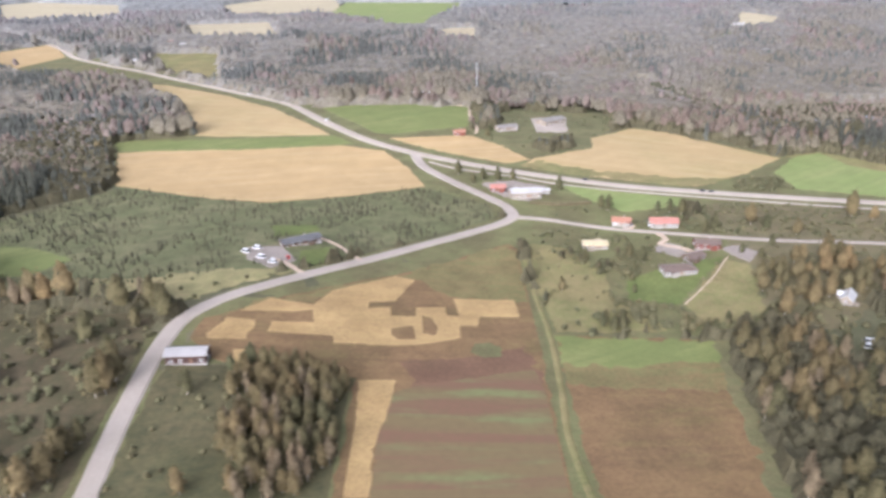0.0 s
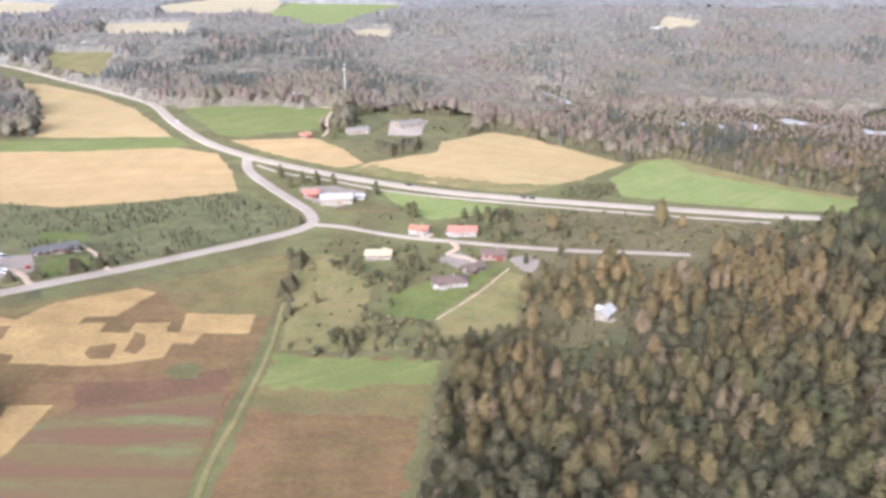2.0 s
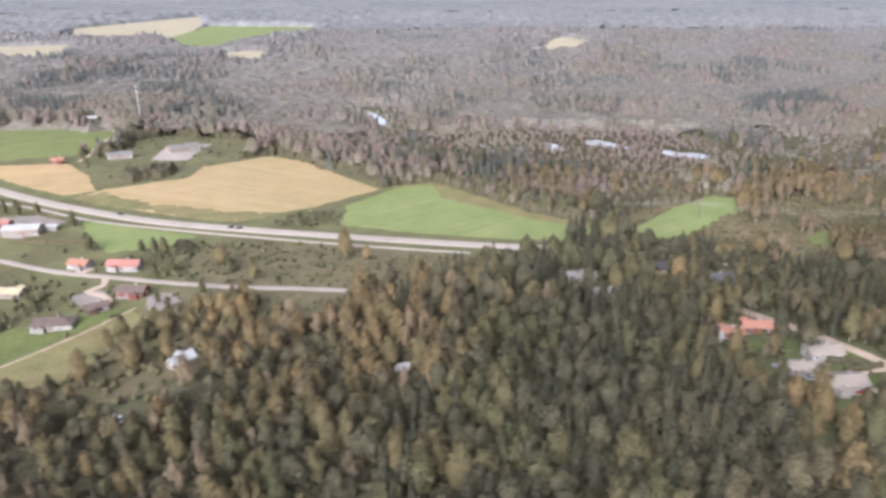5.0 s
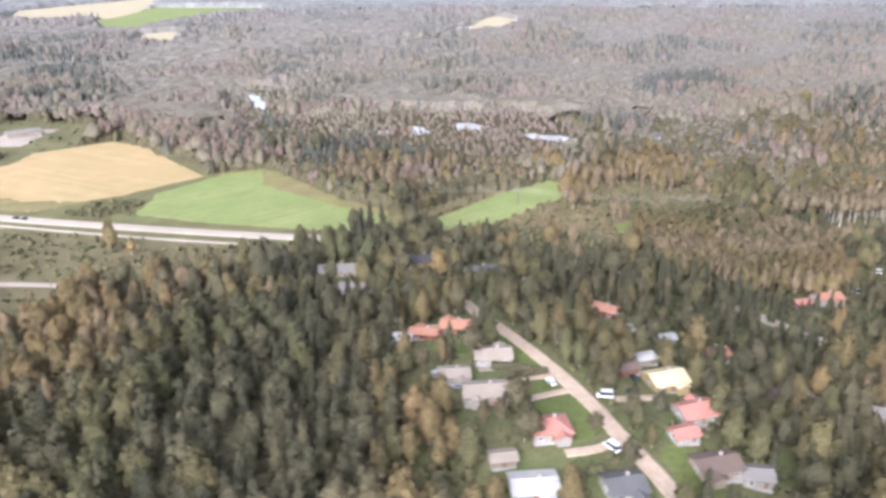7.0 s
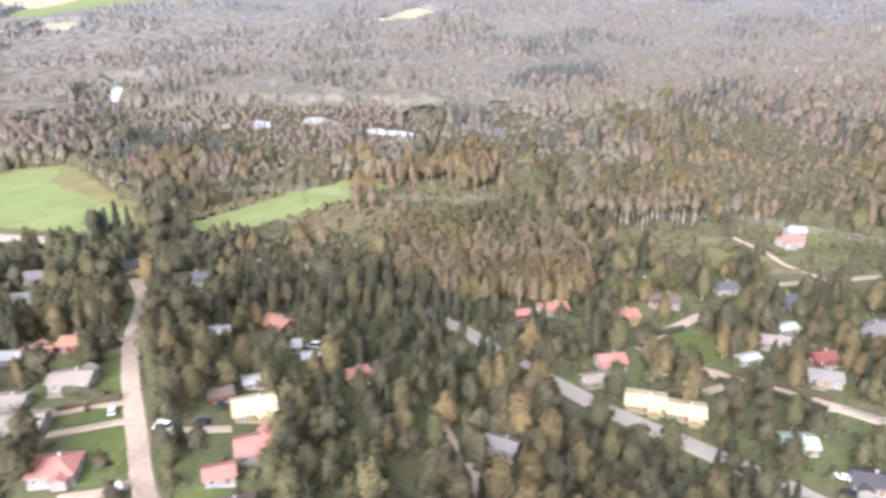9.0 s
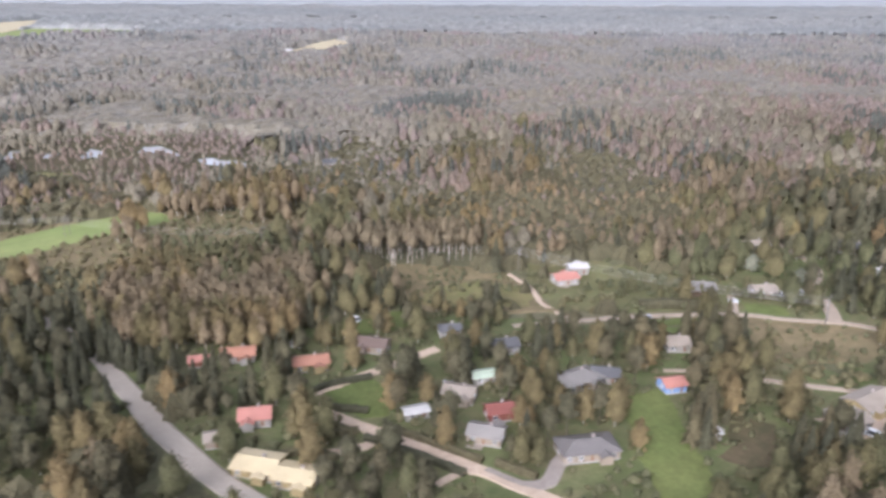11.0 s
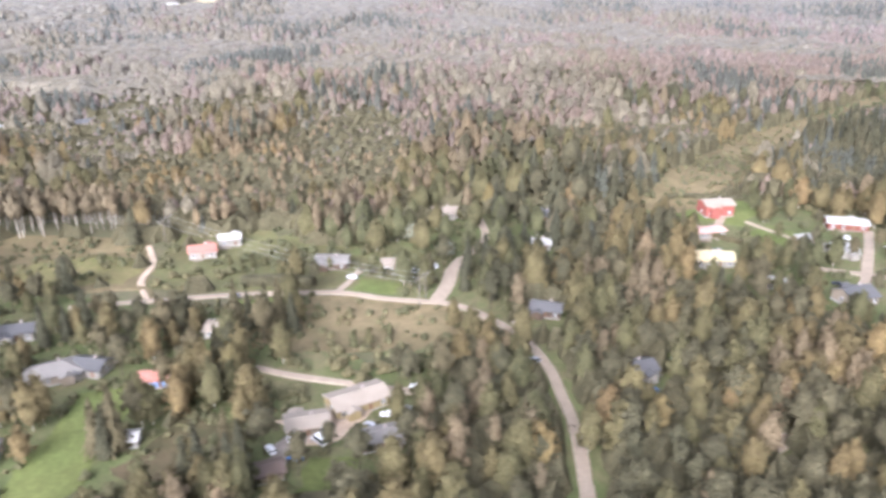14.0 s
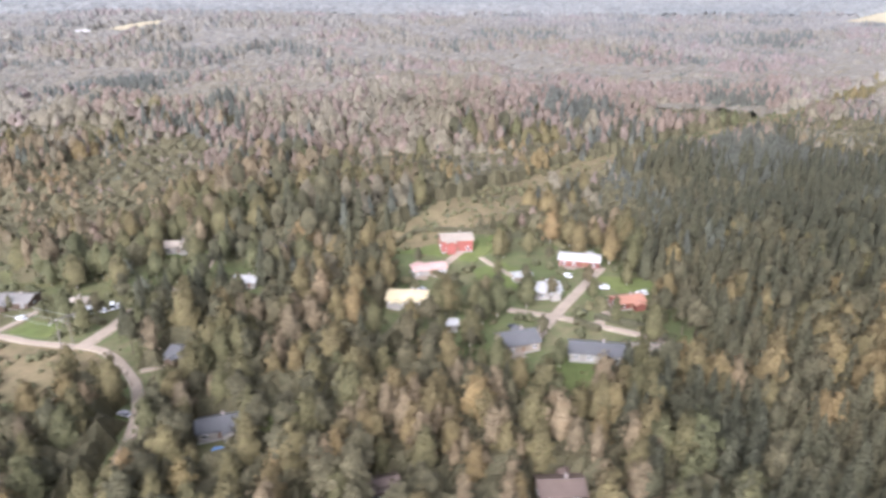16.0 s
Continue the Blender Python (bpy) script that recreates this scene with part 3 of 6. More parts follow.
field("plantation_ground", [(-310, 486), (-252, 570), (-128, 518), (-14, 555), (30, 518), (33, 494), (-51, 424), (-94, 380), (-134, 336), (-240, 345)], M_PLANT, "tufted green grass under young spruces", "ground", 0.15, clear=False)
field("dry_grass", [(-232, 345), (-223, 377), (-160, 372), (-114, 386), (-86, 386), (-132, 337)], M_DRY, "yellow tufted grass beside the road", "meadow", 0.22, 1.5, clear=False)
field("yard", [(-121, 420), (-98, 426), (-86, 402), (-97, 388), (-112, 400)], M_YARD, "grey gravel parking yard with white vans", "yard", 0.35)
field("lawn", [(-86, 418), (-71, 428), (-61, 414), (-76, 396), (-84, 402)], M_LAWN, "green lawn inside a curved drive", "lawn", 0.3)
field("lawn", [(-114, 467), (-85, 470), (-80, 452), (-107, 446)], M_LAWN, "green lawn behind a low house", "lawn", 0.3)
field("rough_ground", [(-118, 284), (-94, 282), (-41, 278), (-41, 185), (-115, 185), (-120, 264)], M_DARKROUGH, "dark rough grass with bushes", "ground", 0.2, clear=False)
field("rough_ground", [(-218, 336), (-137, 326), (-133, 280), (-128, 185), (-175, 185)], M_ROUGH, "olive rough ground with bushes", "ground", 0.2, clear=False)
field("yard", [(828, 339), (837, 342), (849, 351), (856, 347), (853, 337), (841, 325), (832, 328)], M_GRAVEL, "beige gravel yard round a yellow house", "yard", 0.33)
field("yard", [(822, 314), (830, 332), (837, 331), (830, 314)], M_YARD, "pale paved yard beside sheds", "yard", 0.36)
field("bracken", [(793, 330), (798, 340), (806, 346), (810, 330), (802, 316), (791, 312), (786, 319)], M_ROUGH, "red-brown withered bracken slope", "meadow", 0.3, 1.5)
field("field_margin", [(62, 612), (95, 592), (140, 573), (192, 556), (222, 575), (186, 578), (150, 590), (100, 608), (74, 628)], M_MEADOW, "yellow-green margin of a stubble field", "field", 0.32, 2.0)
field("yard", [(27, 568), (51, 574), (76, 560), (62, 528), (42, 536)], M_YARD, "pale gravel farmyard", "yard", 0.3)
field("car_park", [(86, 763), (122, 773), (116, 712), (86, 710)], M_ASPHALT, "grey asphalt farm court", "yard", 0.3)
field("yard", [(-50, 872), (0, 866), (8, 846), (-40, 850)], M_YARD, "pale gravel yard of a white farmhouse", "yard", 0.4)
field("scrub_ground", [(201, 518), (305, 496), (385, 488), (380, 462), (300, 428), (233, 368), (195, 332), (150, 335), (161, 349), (177, 446), (182, 470), (160, 510)], M_SCRUB, "olive grass with scattered scrub", "ground", 0.15, clear=False)
field("scrub_ground", [(427, 530), (440, 545), (523, 610), (575, 600), (680, 600), (600, 500), (560, 483), (530, 500)], M_BOG, "brown withered wet meadow with scrub", "ground", 0.12, clear=False)
field("scrub_ground", [(324, 830), (441, 851), (571, 828), (590, 706), (556, 626), (520, 643), (453, 679), (379, 719), (335, 761)], M_ROUGH, "grey-green marsh with willow scrub", "ground", 0.12, clear=False)
field("bog", [(838, 424), (880, 411), (897, 393), (870, 376), (827, 378), (803, 396), (815, 422)], M_BOG, "withered brown bog grass between lanes", "meadow", 0.2, clear=False)
field("meadow", [(660, 470), (680, 502), (745, 500), (757, 470), (760, 443), (703, 438)], M_BOG, "dry yellow-brown meadow under a power line", "meadow", 0.2, clear=False)
field("meadow", [(698, 446), (706, 467), (730, 480), (750, 474), (754, 460), (750, 446), (731, 442)], M_MEADOW, "yellow-green grass in a dry meadow", "meadow", 0.3)
field("garden_ground", [(758, 438), (757, 505), (800, 512), (850, 480), (886, 466), (882, 434), (838, 431), (800, 434)], M_VERGE, "green grass round houses by a lane", "ground", 0.13, 2, clear=False)
VG = "green-brown garden ground with grass and paths"
field("garden_ground", [(380, 460), (430, 470), (560, 420), (610, 380), (590, 300), (540, 230), (505, 200), (440, 230), (425, 330)], M_GARDEN, VG, "ground", 0.12, 3, clear=False)
field("garden_ground", [(610, 430), (720, 440), (800, 410), (880, 350), (850, 290), (700, 240), (640, 300), (612, 350)], M_GARDEN, VG, "ground", 0.12, 3, clear=False)
field("garden_ground", [(830, 480), (900, 530), (1000, 520), (1110, 470), (1110, 350), (1000, 290), (900, 290), (870, 350)], M_GARDEN, VG, "ground", 0.12, 3, clear=False)
for p in [[(764, 357), (784, 363), (778, 296), (759, 296)], [(661, 367), (676, 377), (690, 366), (683, 350), (673, 350)], [(991, 484), (1039, 502), (1040, 486), (1024, 468), (1008, 480)],
          [(462, 334), (472, 336), (482, 305), (470, 305)], [(464, 291), (482, 298), (484, 292), (469, 287)], [(472, 283), (486, 288), (494, 269), (479, 264)], [(1040, 380), (1056, 376), (1050, 350), (1038, 353)],
          [(950, 367), (968, 364), (958, 343), (945, 346)], [(655, 421), (690, 440), (700, 425), (664, 408)], [(848, 440), (866, 433), (862, 421), (846, 428)], [(880, 520), (898, 514), (893, 503), (882, 503)],
          [(800, 418), (830, 412), (818, 402), (800, 408)], [(505, 262), (516, 268), (520, 246), (510, 244)], [(1022, 460), (1036, 468), (1044, 452), (1036, 436), (1026, 440)], [(1072, 446), (1095, 440), (1092, 422), (1076, 424)],
          [(443, 330), (458, 332), (462, 318), (446, 318)], [(838, 320), (852, 320), (848, 302), (834, 304)], [(286, 318), (300, 322), (304, 308), (290, 306)], [(800, 424), (824, 426), (822, 418), (802, 418)]]:
    field("lawn", p, M_LAWN, "green garden lawn among trees", "lawn", 0.28, 0.8)
    j, i, gx, gy = cells(p)
    HARD[j, i] |= inside(p, gx, gy)
# far clearings, their stubble painted paler to stand for haze
for p, m, lb in [([(-584, 1761), (-377, 1733), (-284, 1384), (-455, 1422)], M_HAZED, T), ([(-1417, 2559), (-1362, 2667), (-1010, 2489), (-810, 1998), (-1103, 1974)], M_HAZED, T),
                 ([(-571, 2413), (-324, 2480), (-270, 2055), (-448, 1938)], M_HAZED, T), ([(-477, 1280), (-361, 1262), (-297, 1030), (-345, 1066), (-440, 1152)], M_MEADOW, "pale green field beside a wood"),
                 ([(-300, 1962), (-300, 2480), (60, 2400), (10, 1864), (-40, 1489), (-102, 1489)], M_BRIGHT, G), ([(-27, 1464), (57, 1467), (61, 1341), (4, 1355)], M_HAZED, T),
                 ([(515, 1400), (600, 1640), (650, 1540), (600, 1440)], M_HAZED, T), ([(420, 1300), (512, 1400), (515, 1370), (430, 1288)], M_GREEN, G),
                 ([(-672, 2400), (-465, 2990), (-335, 2538), (-374, 2088), (-517, 1992)], M_HAZED, T),
                 ([(2000, 1880), (2456, 2365), (2303, 1927), (2103, 1800)], M_HAZED, T), ([(410, 710), (453, 708), (452, 676), (408, 680)], M_MEADOW, "pale tan clearing in a wood")]:
    field("far_field", p, m, lb, "field", 0.6, 2.0, far=True)

CUT_LINE = smooth_line([(985, 497), (1031, 549), (1098, 632), (1181, 692), (1318, 797), (1450, 905), (1576, 1021)], 25)
field("power_line_cutting", [tuple(q) for q in np.concatenate([CUT_LINE + (-5, 6), (CUT_LINE + (16, -22))[::-1]])], M_BOG, "mown strip of withered grass cut through the forest", "clearing", 0.2, 1.5, clear=False)

# ---- water ----
water_m, wnt, wp = blank("pond_water", 0.06)
wp.inputs["Base Color"].default_value, wp.inputs["Metallic"].default_value = (0.75, 0.75, 0.74, 1), 0.55
wp.inputs["Specular IOR Level"].default_value = 0.6
bumpy(wnt, wp, speck(wnt, 0.8, 0.3, 0.7, 3), 0.08, 0.05)
for p in [[(232, 1022), (244, 1002), (262, 965), (276, 930), (287, 879), (274, 890), (262, 932), (244, 975)], [(478, 780), (479, 800), (492, 802), (510, 778), (517, 764), (512, 758), (496, 772)], [(535, 748), (546, 754), (553, 744), (566, 742), (582, 727), (576, 718), (562, 720), (552, 728), (541, 732)],
          [(434, 796), (442, 790), (450, 783), (454, 759), (447, 764), (440, 752)], [(372, 790), (380, 788), (388, 752), (379, 758)], [(405, 775), (416, 778), (418, 762), (408, 760)],
          [(508, 640), (516, 648), (520, 636), (512, 630)], [(636, 700), (648, 712), (652, 700), (640, 690)], [(566, 628), (580, 634), (582, 622), (570, 618)]]:
    pond = field("pond", p, water_m, "still pond mirroring the pale sky", "pond", 0.35, 0.6, step=6)
    c = np.mean(p, 0)
    j, i, gx, gy = cells([tuple(np.array(q) - (0, 10)) for q in p] + p)
    OPEN[j, i] |= inside([tuple(c + (np.array(q) - c) * 1.04 - (0, 2)) for q in p], gx, gy)

# ---- houses ----


def part(name, bm, material, parent, label=""):
    me = bpy.data.meshes.new(name)
    bm.to_mesh(me)
    bm.free()
    me.materials.append(material)
    ob = new(name, me)
    ob.parent = parent
    if label:
        ob["label"] = label
    return ob


def box(bm, x0, x1, y0, y1, z0, z1):
    v = [bm.verts.new(c) for c in ((x0, y0, z0), (x1, y0, z0), (x1, y1, z0), (x0, y1, z0), (x0, y0, z1), (x1, y0, z1), (x1, y1, z1), (x0, y1, z1))]
    for f in ((3, 2, 1, 0), (4, 5, 6, 7), (0, 1, 5, 4), (1, 2, 6, 5), (2, 3, 7, 6), (3, 0, 4, 7)):
        bm.faces.new([v[k] for k in f])


def prism(bm, outline, x0, x1):
    """An outline in y, z drawn out along x."""
    a = [bm.verts.new((x0, y, z)) for y, z in outline]
    b = [bm.verts.new((x1, y, z)) for y, z in outline]
    bm.faces.new(a[::-1])
    bm.faces.new(b)
    n = len(a)
    for k in range(n):
        bm.faces.new((a[k], a[(k + 1) % n], b[(k + 1) % n], b[k]))


SHARED = {}


def shared(key, make, material):
    if key not in SHARED:
        bm = bmesh.new()
        make(bm)
        me = bpy.data.meshes.new(key)
        bm.to_mesh(me)
        bm.free()
        me.materials.append(material)
        SHARED[key] = me
    return SHARED[key]


def frame_shape(bm):
    for x0, x1, z0, z1 in ((-0.75, 0.75, 0.62, 0.75), (-0.75, 0.75, -0.75, -0.62), (-0.75, -0.62, -0.62, 0.62), (0.62, 0.75, -0.62, 0.62), (-0.05, 0.05, -0.62, 0.62)):
        box(bm, x0, x1, -0.1, 0.05, z0, z1)


GLASS = paint((0.03, 0.035, 0.04), "glass")
WHITE = paint((0.78, 0.77, 0.74), "timber")


def window(parent, m):
    w = new("window", shared("window", frame_shape, WHITE))
    w.parent, w.matrix_basis = parent, m
    p = new("pane", shared("pane", lambda bm: box(bm, -0.64, 0.64, -0.04, 0.02, -0.64, 0.64), GLASS))
    p.parent = w


def house(x, y, yaw, length, width, wall_h, pitch, wall, roof, label, hip=False, name="house", chimney=True, tile="sheet"):
    """A house: walls with gables, a roof with eaves, chimney, windows and door; its ridge runs along yaw."""
    z = float(ground_z(x, y))
    top = new(name)
    top.matrix_world = pose(x, y, z + 0.25, 0, 0, yaw)
    tagged(top, label, name.split("_")[-1])
    L2, W2, over = length / 2, width / 2, 0.6
    rise = W2 * math.tan(radians(pitch))
    bm = bmesh.new()
    if hip:
        box(bm, -L2, L2, -W2, W2, 0.3, wall_h)
    else:
        prism(bm, [(-W2, 0.3), (W2, 0.3), (W2, wall_h), (0, wall_h + rise - 0.02), (-W2, wall_h)], -L2, L2)
    part("wall", bm, paint(wall, "timber"), top)
    bm = bmesh.new()
    box(bm, -L2 - 0.08, L2 + 0.08, -W2 - 0.08, W2 + 0.08, -1.6, 0.32)
    part("foundation", bm, paint((0.36, 0.34, 0.32)), top)
    bm = bmesh.new()
    e = wall_h - over * math.tan(radians(pitch))
    if hip:
        lo = [bm.verts.new((sx * (L2 + over), sy * (W2 + over), e)) for sx, sy in ((-1, -1), (1, -1), (1, 1), (-1, 1))]
        up = [bm.verts.new((q.co.x, q.co.y, e + 0.22)) for q in lo]
        r = max(0.4, L2 - W2)
        ridge = [bm.verts.new((s * r, 0, wall_h + rise + 0.22)) for s in (-1, 1)]
        bm.faces.new(lo[::-1])
        for k in range(4):
            bm.faces.new((lo[k], lo[(k + 1) % 4], up[(k + 1) % 4], up[k]))
        bm.faces.new((up[0], up[1], ridge[1], ridge[0]))
        bm.faces.new((up[2], up[3], ridge[0], ridge[1]))
        bm.faces.new((up[1], up[2], ridge[1]))
        bm.faces.new((up[3], up[0], ridge[0]))
    else:
        y1 = W2 + over
        prism(bm, [(-y1, e), (0, wall_h + rise), (y1, e), (y1, e + 0.22), (0, wall_h + rise + 0.24), (-y1, e + 0.22)], -L2 - over, L2 + over)
    part("roof", bm, paint(roof, tile), top)
    if length > 9 and name == "house":
        side = -1 if int(abs(x * 7 + y)) % 3 else 1
        px0 = L2 * (0.45 if int(abs(x)) % 2 else -0.45)
        bm = bmesh.new()
        d0, pw, ph = W2 + 2.4, 1.9, wall_h - 0.35
        r2 = pw * math.tan(radians(pitch))
        prism(bm, [(px0 - pw, 0.0), (px0 + pw, 0.0), (px0 + pw, ph), (px0, ph + r2), (px0 - pw, ph)], W2 - 0.1, d0)
        bmesh.ops.transform(bm, matrix=Matrix(((0, 1, 0, 0), (side, 0, 0, 0), (0, 0, 1, 0), (0, 0, 0, 1))), verts=bm.verts[:])
        bmesh.ops.recalc_face_normals(bm, faces=bm.faces[:])
        part("porch", bm, paint(wall, "timber"), top)
        bm = bmesh.new()
        prism(bm, [(px0 - pw - 0.4, ph - 0.4 * r2 / pw), (px0, ph + r2), (px0 + pw + 0.4, ph - 0.4 * r2 / pw), (px0 + pw + 0.4, ph - 0.4 * r2 / pw + 0.18), (px0, ph + r2 + 0.2), (px0 - pw - 0.4, ph - 0.4 * r2 / pw + 0.18)], 0.3, d0 + 0.4)
        bmesh.ops.transform(bm, matrix=Matrix(((0, 1, 0, 0), (side, 0, 0, 0), (0, 0, 1, 0), (0, 0, 0, 1))), verts=bm.verts[:])
        bmesh.ops.recalc_face_normals(bm, faces=bm.faces[:])
        part("porch_roof", bm, paint(roof, tile), top)
        bm = bmesh.new()
        box(bm, -px0 - 2.6, -px0 + 2.6, -side * (W2 + 0.1), -side * (W2 + 3.0), 0.05, 0.28)
        bmesh.ops.recalc_face_normals(bm, faces=bm.faces[:])
        part("terrace", bm, paint((0.32, 0.27, 0.22), "timber"), top)
    if chimney:
        bm = bmesh.new()
        cx = L2 * 0.25
        box(bm, cx - 0.35, cx + 0.35, 0.3, 1.0, wall_h, wall_h + rise + 0.9)
        box(bm, cx - 0.43, cx + 0.43, 0.22, 1.08, wall_h + rise + 0.9, wall_h + rise + 1.05)
        part("chimney", bm, paint((0.36, 0.31, 0.28)), top)
    if length > 6.5:
        n = max(1, int(length / 3.6))
        for s in (-1, 1):
            for k in range(n):
                wx = -L2 + length * (k + 0.5) / n
                if s < 0 and k == n // 2:
                    bm = bmesh.new()
                    box(bm, wx - 0.5, wx + 0.5, -W2 - 0.06, -W2 + 0.05, 0.32, 2.4)
                    part("door", bm, paint((0.22, 0.13, 0.08), "timber"), top)
                else:
                    window(top, pose(wx, s * (W2 + 0.02), 1.75, 0, 0, 0 if s < 0 else 180))
        for s in (-1, 1):
            window(top, pose(s * (L2 + 0.02), 0, 1.75, 0, 0, 90 if s > 0 else -90))
    clear_disc(x, y, length / 2 + 2.0)
    for q in (-0.33, 0, 0.33):
        hard_disc(x + q * length * math.cos(radians(yaw)), y + q * length * math.sin(radians(yaw)), width / 2 + 1.8)
    clear_disc(x, y - 8, length / 2 + 1.5)
    clear_disc(x, y - 15, length / 2 - 1.0)
    return top


# RED and ORANGE are muted, with the greying of haze painted in
RED, ORANGE, BEIGE, CREAM = (0.40, 0.185, 0.145), (0.36, 0.18, 0.12), (0.31, 0.26, 0.21), (0.54, 0.45, 0.28)
GREY, DARK, WHITER, BROWN, SLATE = (0.225, 0.205, 0.185), (0.08, 0.075, 0.075), (0.45, 0.435, 0.41), (0.15, 0.11, 0.09), (0.115, 0.112, 0.112)
WW, WR, WB, WY, WT = (0.31, 0.285, 0.25), (0.19, 0.07, 0.05), (0.12, 0.085, 0.06), (0.32, 0.25, 0.13), (0.28, 0.23, 0.175)
WEST = [
    (-89, 433, 30, 24, 9, 2.9, 18, WB, SLATE, "long low brown house with a dark grey roof", False), (58, 539, 8, 22, 12, 4.2, 14, WT, WHITER, "wide farm hall with a pale roof", False),
    (39, 551, 0, 11, 7, 3.2, 24, WR, RED, "small red-roofed farm house", False), (74, 546, 0, 6, 5, 2.6, 20, WW, WHITER, "small white shed by a farmyard", False),
    (117, 482, -14, 12, 8, 3.2, 24, WW, ORANGE, "house with an orange tile roof beside a lane", False), (144, 478, -5, 18, 9, 3.4, 24, WW, RED, "white house with a bright red roof", False),
    (93, 447, -2, 15, 9, 2.6, 14, WT, CREAM, "low house with a pale yellow roof", False), (161, 441, -7, 15, 9, 3.4, 22, WR, BROWN, "red-walled house with a brown roof", False),
    (134, 407, 6, 19, 10, 3.0, 20, WW, BROWN, "hipped brown-roofed house on a lawn", True), (148, 424, 30, 12, 7, 2.8, 20, WB, BROWN, "brown outbuilding beside a drive", False),
    (209, 361, 55, 11, 6, 2.6, 38, WT, (0.46, 0.455, 0.44), "steep pale metal roof among trees", False), (-27, 869, -6, 20, 10, 5.0, 26, WW, WHITER, "large white farmhouse with a pale roof", False),
    (-5, 860, 10, 12, 8, 3.0, 24, WR, BROWN, "red barn beside a white farmhouse", False), (13, 699, 12, 10, 6, 3.0, 28, WR, ORANGE, "small orange-roofed barn in stubble", False),
    (58, 716, 20, 20, 9, 3.4, 22, WT, GREY, "grey-roofed farm building behind trees", False), (104, 745, 35, 26, 14, 4.0, 14, WT, GREY, "large grey farm shed", False)]
FARWEST = [
    (-474, 891, 40, 12, 8, 4.0, 28, WW, WHITER, "white house in a dark wood", False), (-377, 820, 24, 16, 9, 4.0, 28, WW, GREY, "pale house at the edge of a wood", False), (-395, 800, 10, 11, 8, 3.5, 28, WW, BEIGE, "pale house in a dark wood", False),
    (-470, 1200, 30, 16, 9, 4.0, 28, WW, WHITER, "white farmhouse by a far field", False), (-471, 1367, 19, 14, 9, 4.0, 28, WR, RED, "far red house among trees", False), (-292, 1086, 40, 18, 10, 4.0, 28, WW, BEIGE, "pale house under a hill wood", False),
    (-440, 1330, -10, 14, 9, 4.5, 28, WW, WHITER, "far white house among trees", False), (910, 1024, 20, 20, 10, 4.5, 24, WW, BEIGE, "pale house in far woods", False), (976, 885, 0, 16, 9, 4.5, 24, WT, BEIGE, "beige roof in far woods", False),
    (530, 1430, 15, 24, 10, 5.0, 24, WW, WHITER, "far white farm by a field", False), (643, 716, 20, 12, 8, 4.0, 28, WW, SLATE, "blue-roofed house at a wood edge", False)]
VILLAGE = [
    (398, 440, 2, 19, 9, 3.2, 20, WT, GREY, "long grey-brown roofed house", False), (406, 407, 0, 15, 10, 3.4, 28, WW, GREY, "grey-roofed house with white gable", False), (440, 448, 9, 16, 9, 3.4, 24, WY, DARK, "yellow-walled house with a dark roof", False),
    (469, 427, 6, 15, 9, 3.4, 22, WW, SLATE, "house with a dark slate roof", False), (485, 402, -1, 12, 8, 3.2, 22, WW, GREY, "grey-roofed white house among trees", False), (496, 351, 12, 10, 8, 3.0, 18, WT, WHITER, "shed with a white metal roof", False),
    (452, 343, -5, 11, 7.5, 3.2, 22, WR, ORANGE, "orange-roofed brick house by a lane", False), (440, 340, -10, 10, 6, 2.6, 18, WR, ORANGE, "low orange-roofed brick wing", False), (463, 311, -1, 12, 8.5, 3.2, 20, WW, BEIGE, "white house with a beige roof", False),
    (449, 300, 0, 10, 7, 2.8, 18, WW, BEIGE, "pinkish beige roofed garage", False), (458, 287, 2, 13.5, 9, 3.2, 20, WW, BEIGE, "white house with a wide beige roof", False), (475, 268, 5, 11, 9, 3.2, 24, WW, RED, "white house with a red hipped roof", True),
    (460, 257, 6, 7, 5, 2.5, 16, WT, BEIGE, "small shed with a beige roof", False), (491, 246, 10, 10, 9, 3.0, 22, WW, SLATE, "house with a slate-blue roof", False), (467, 246, 2, 12, 9, 3.2, 16, WW, WHITER, "house with a pale metal roof", False)]
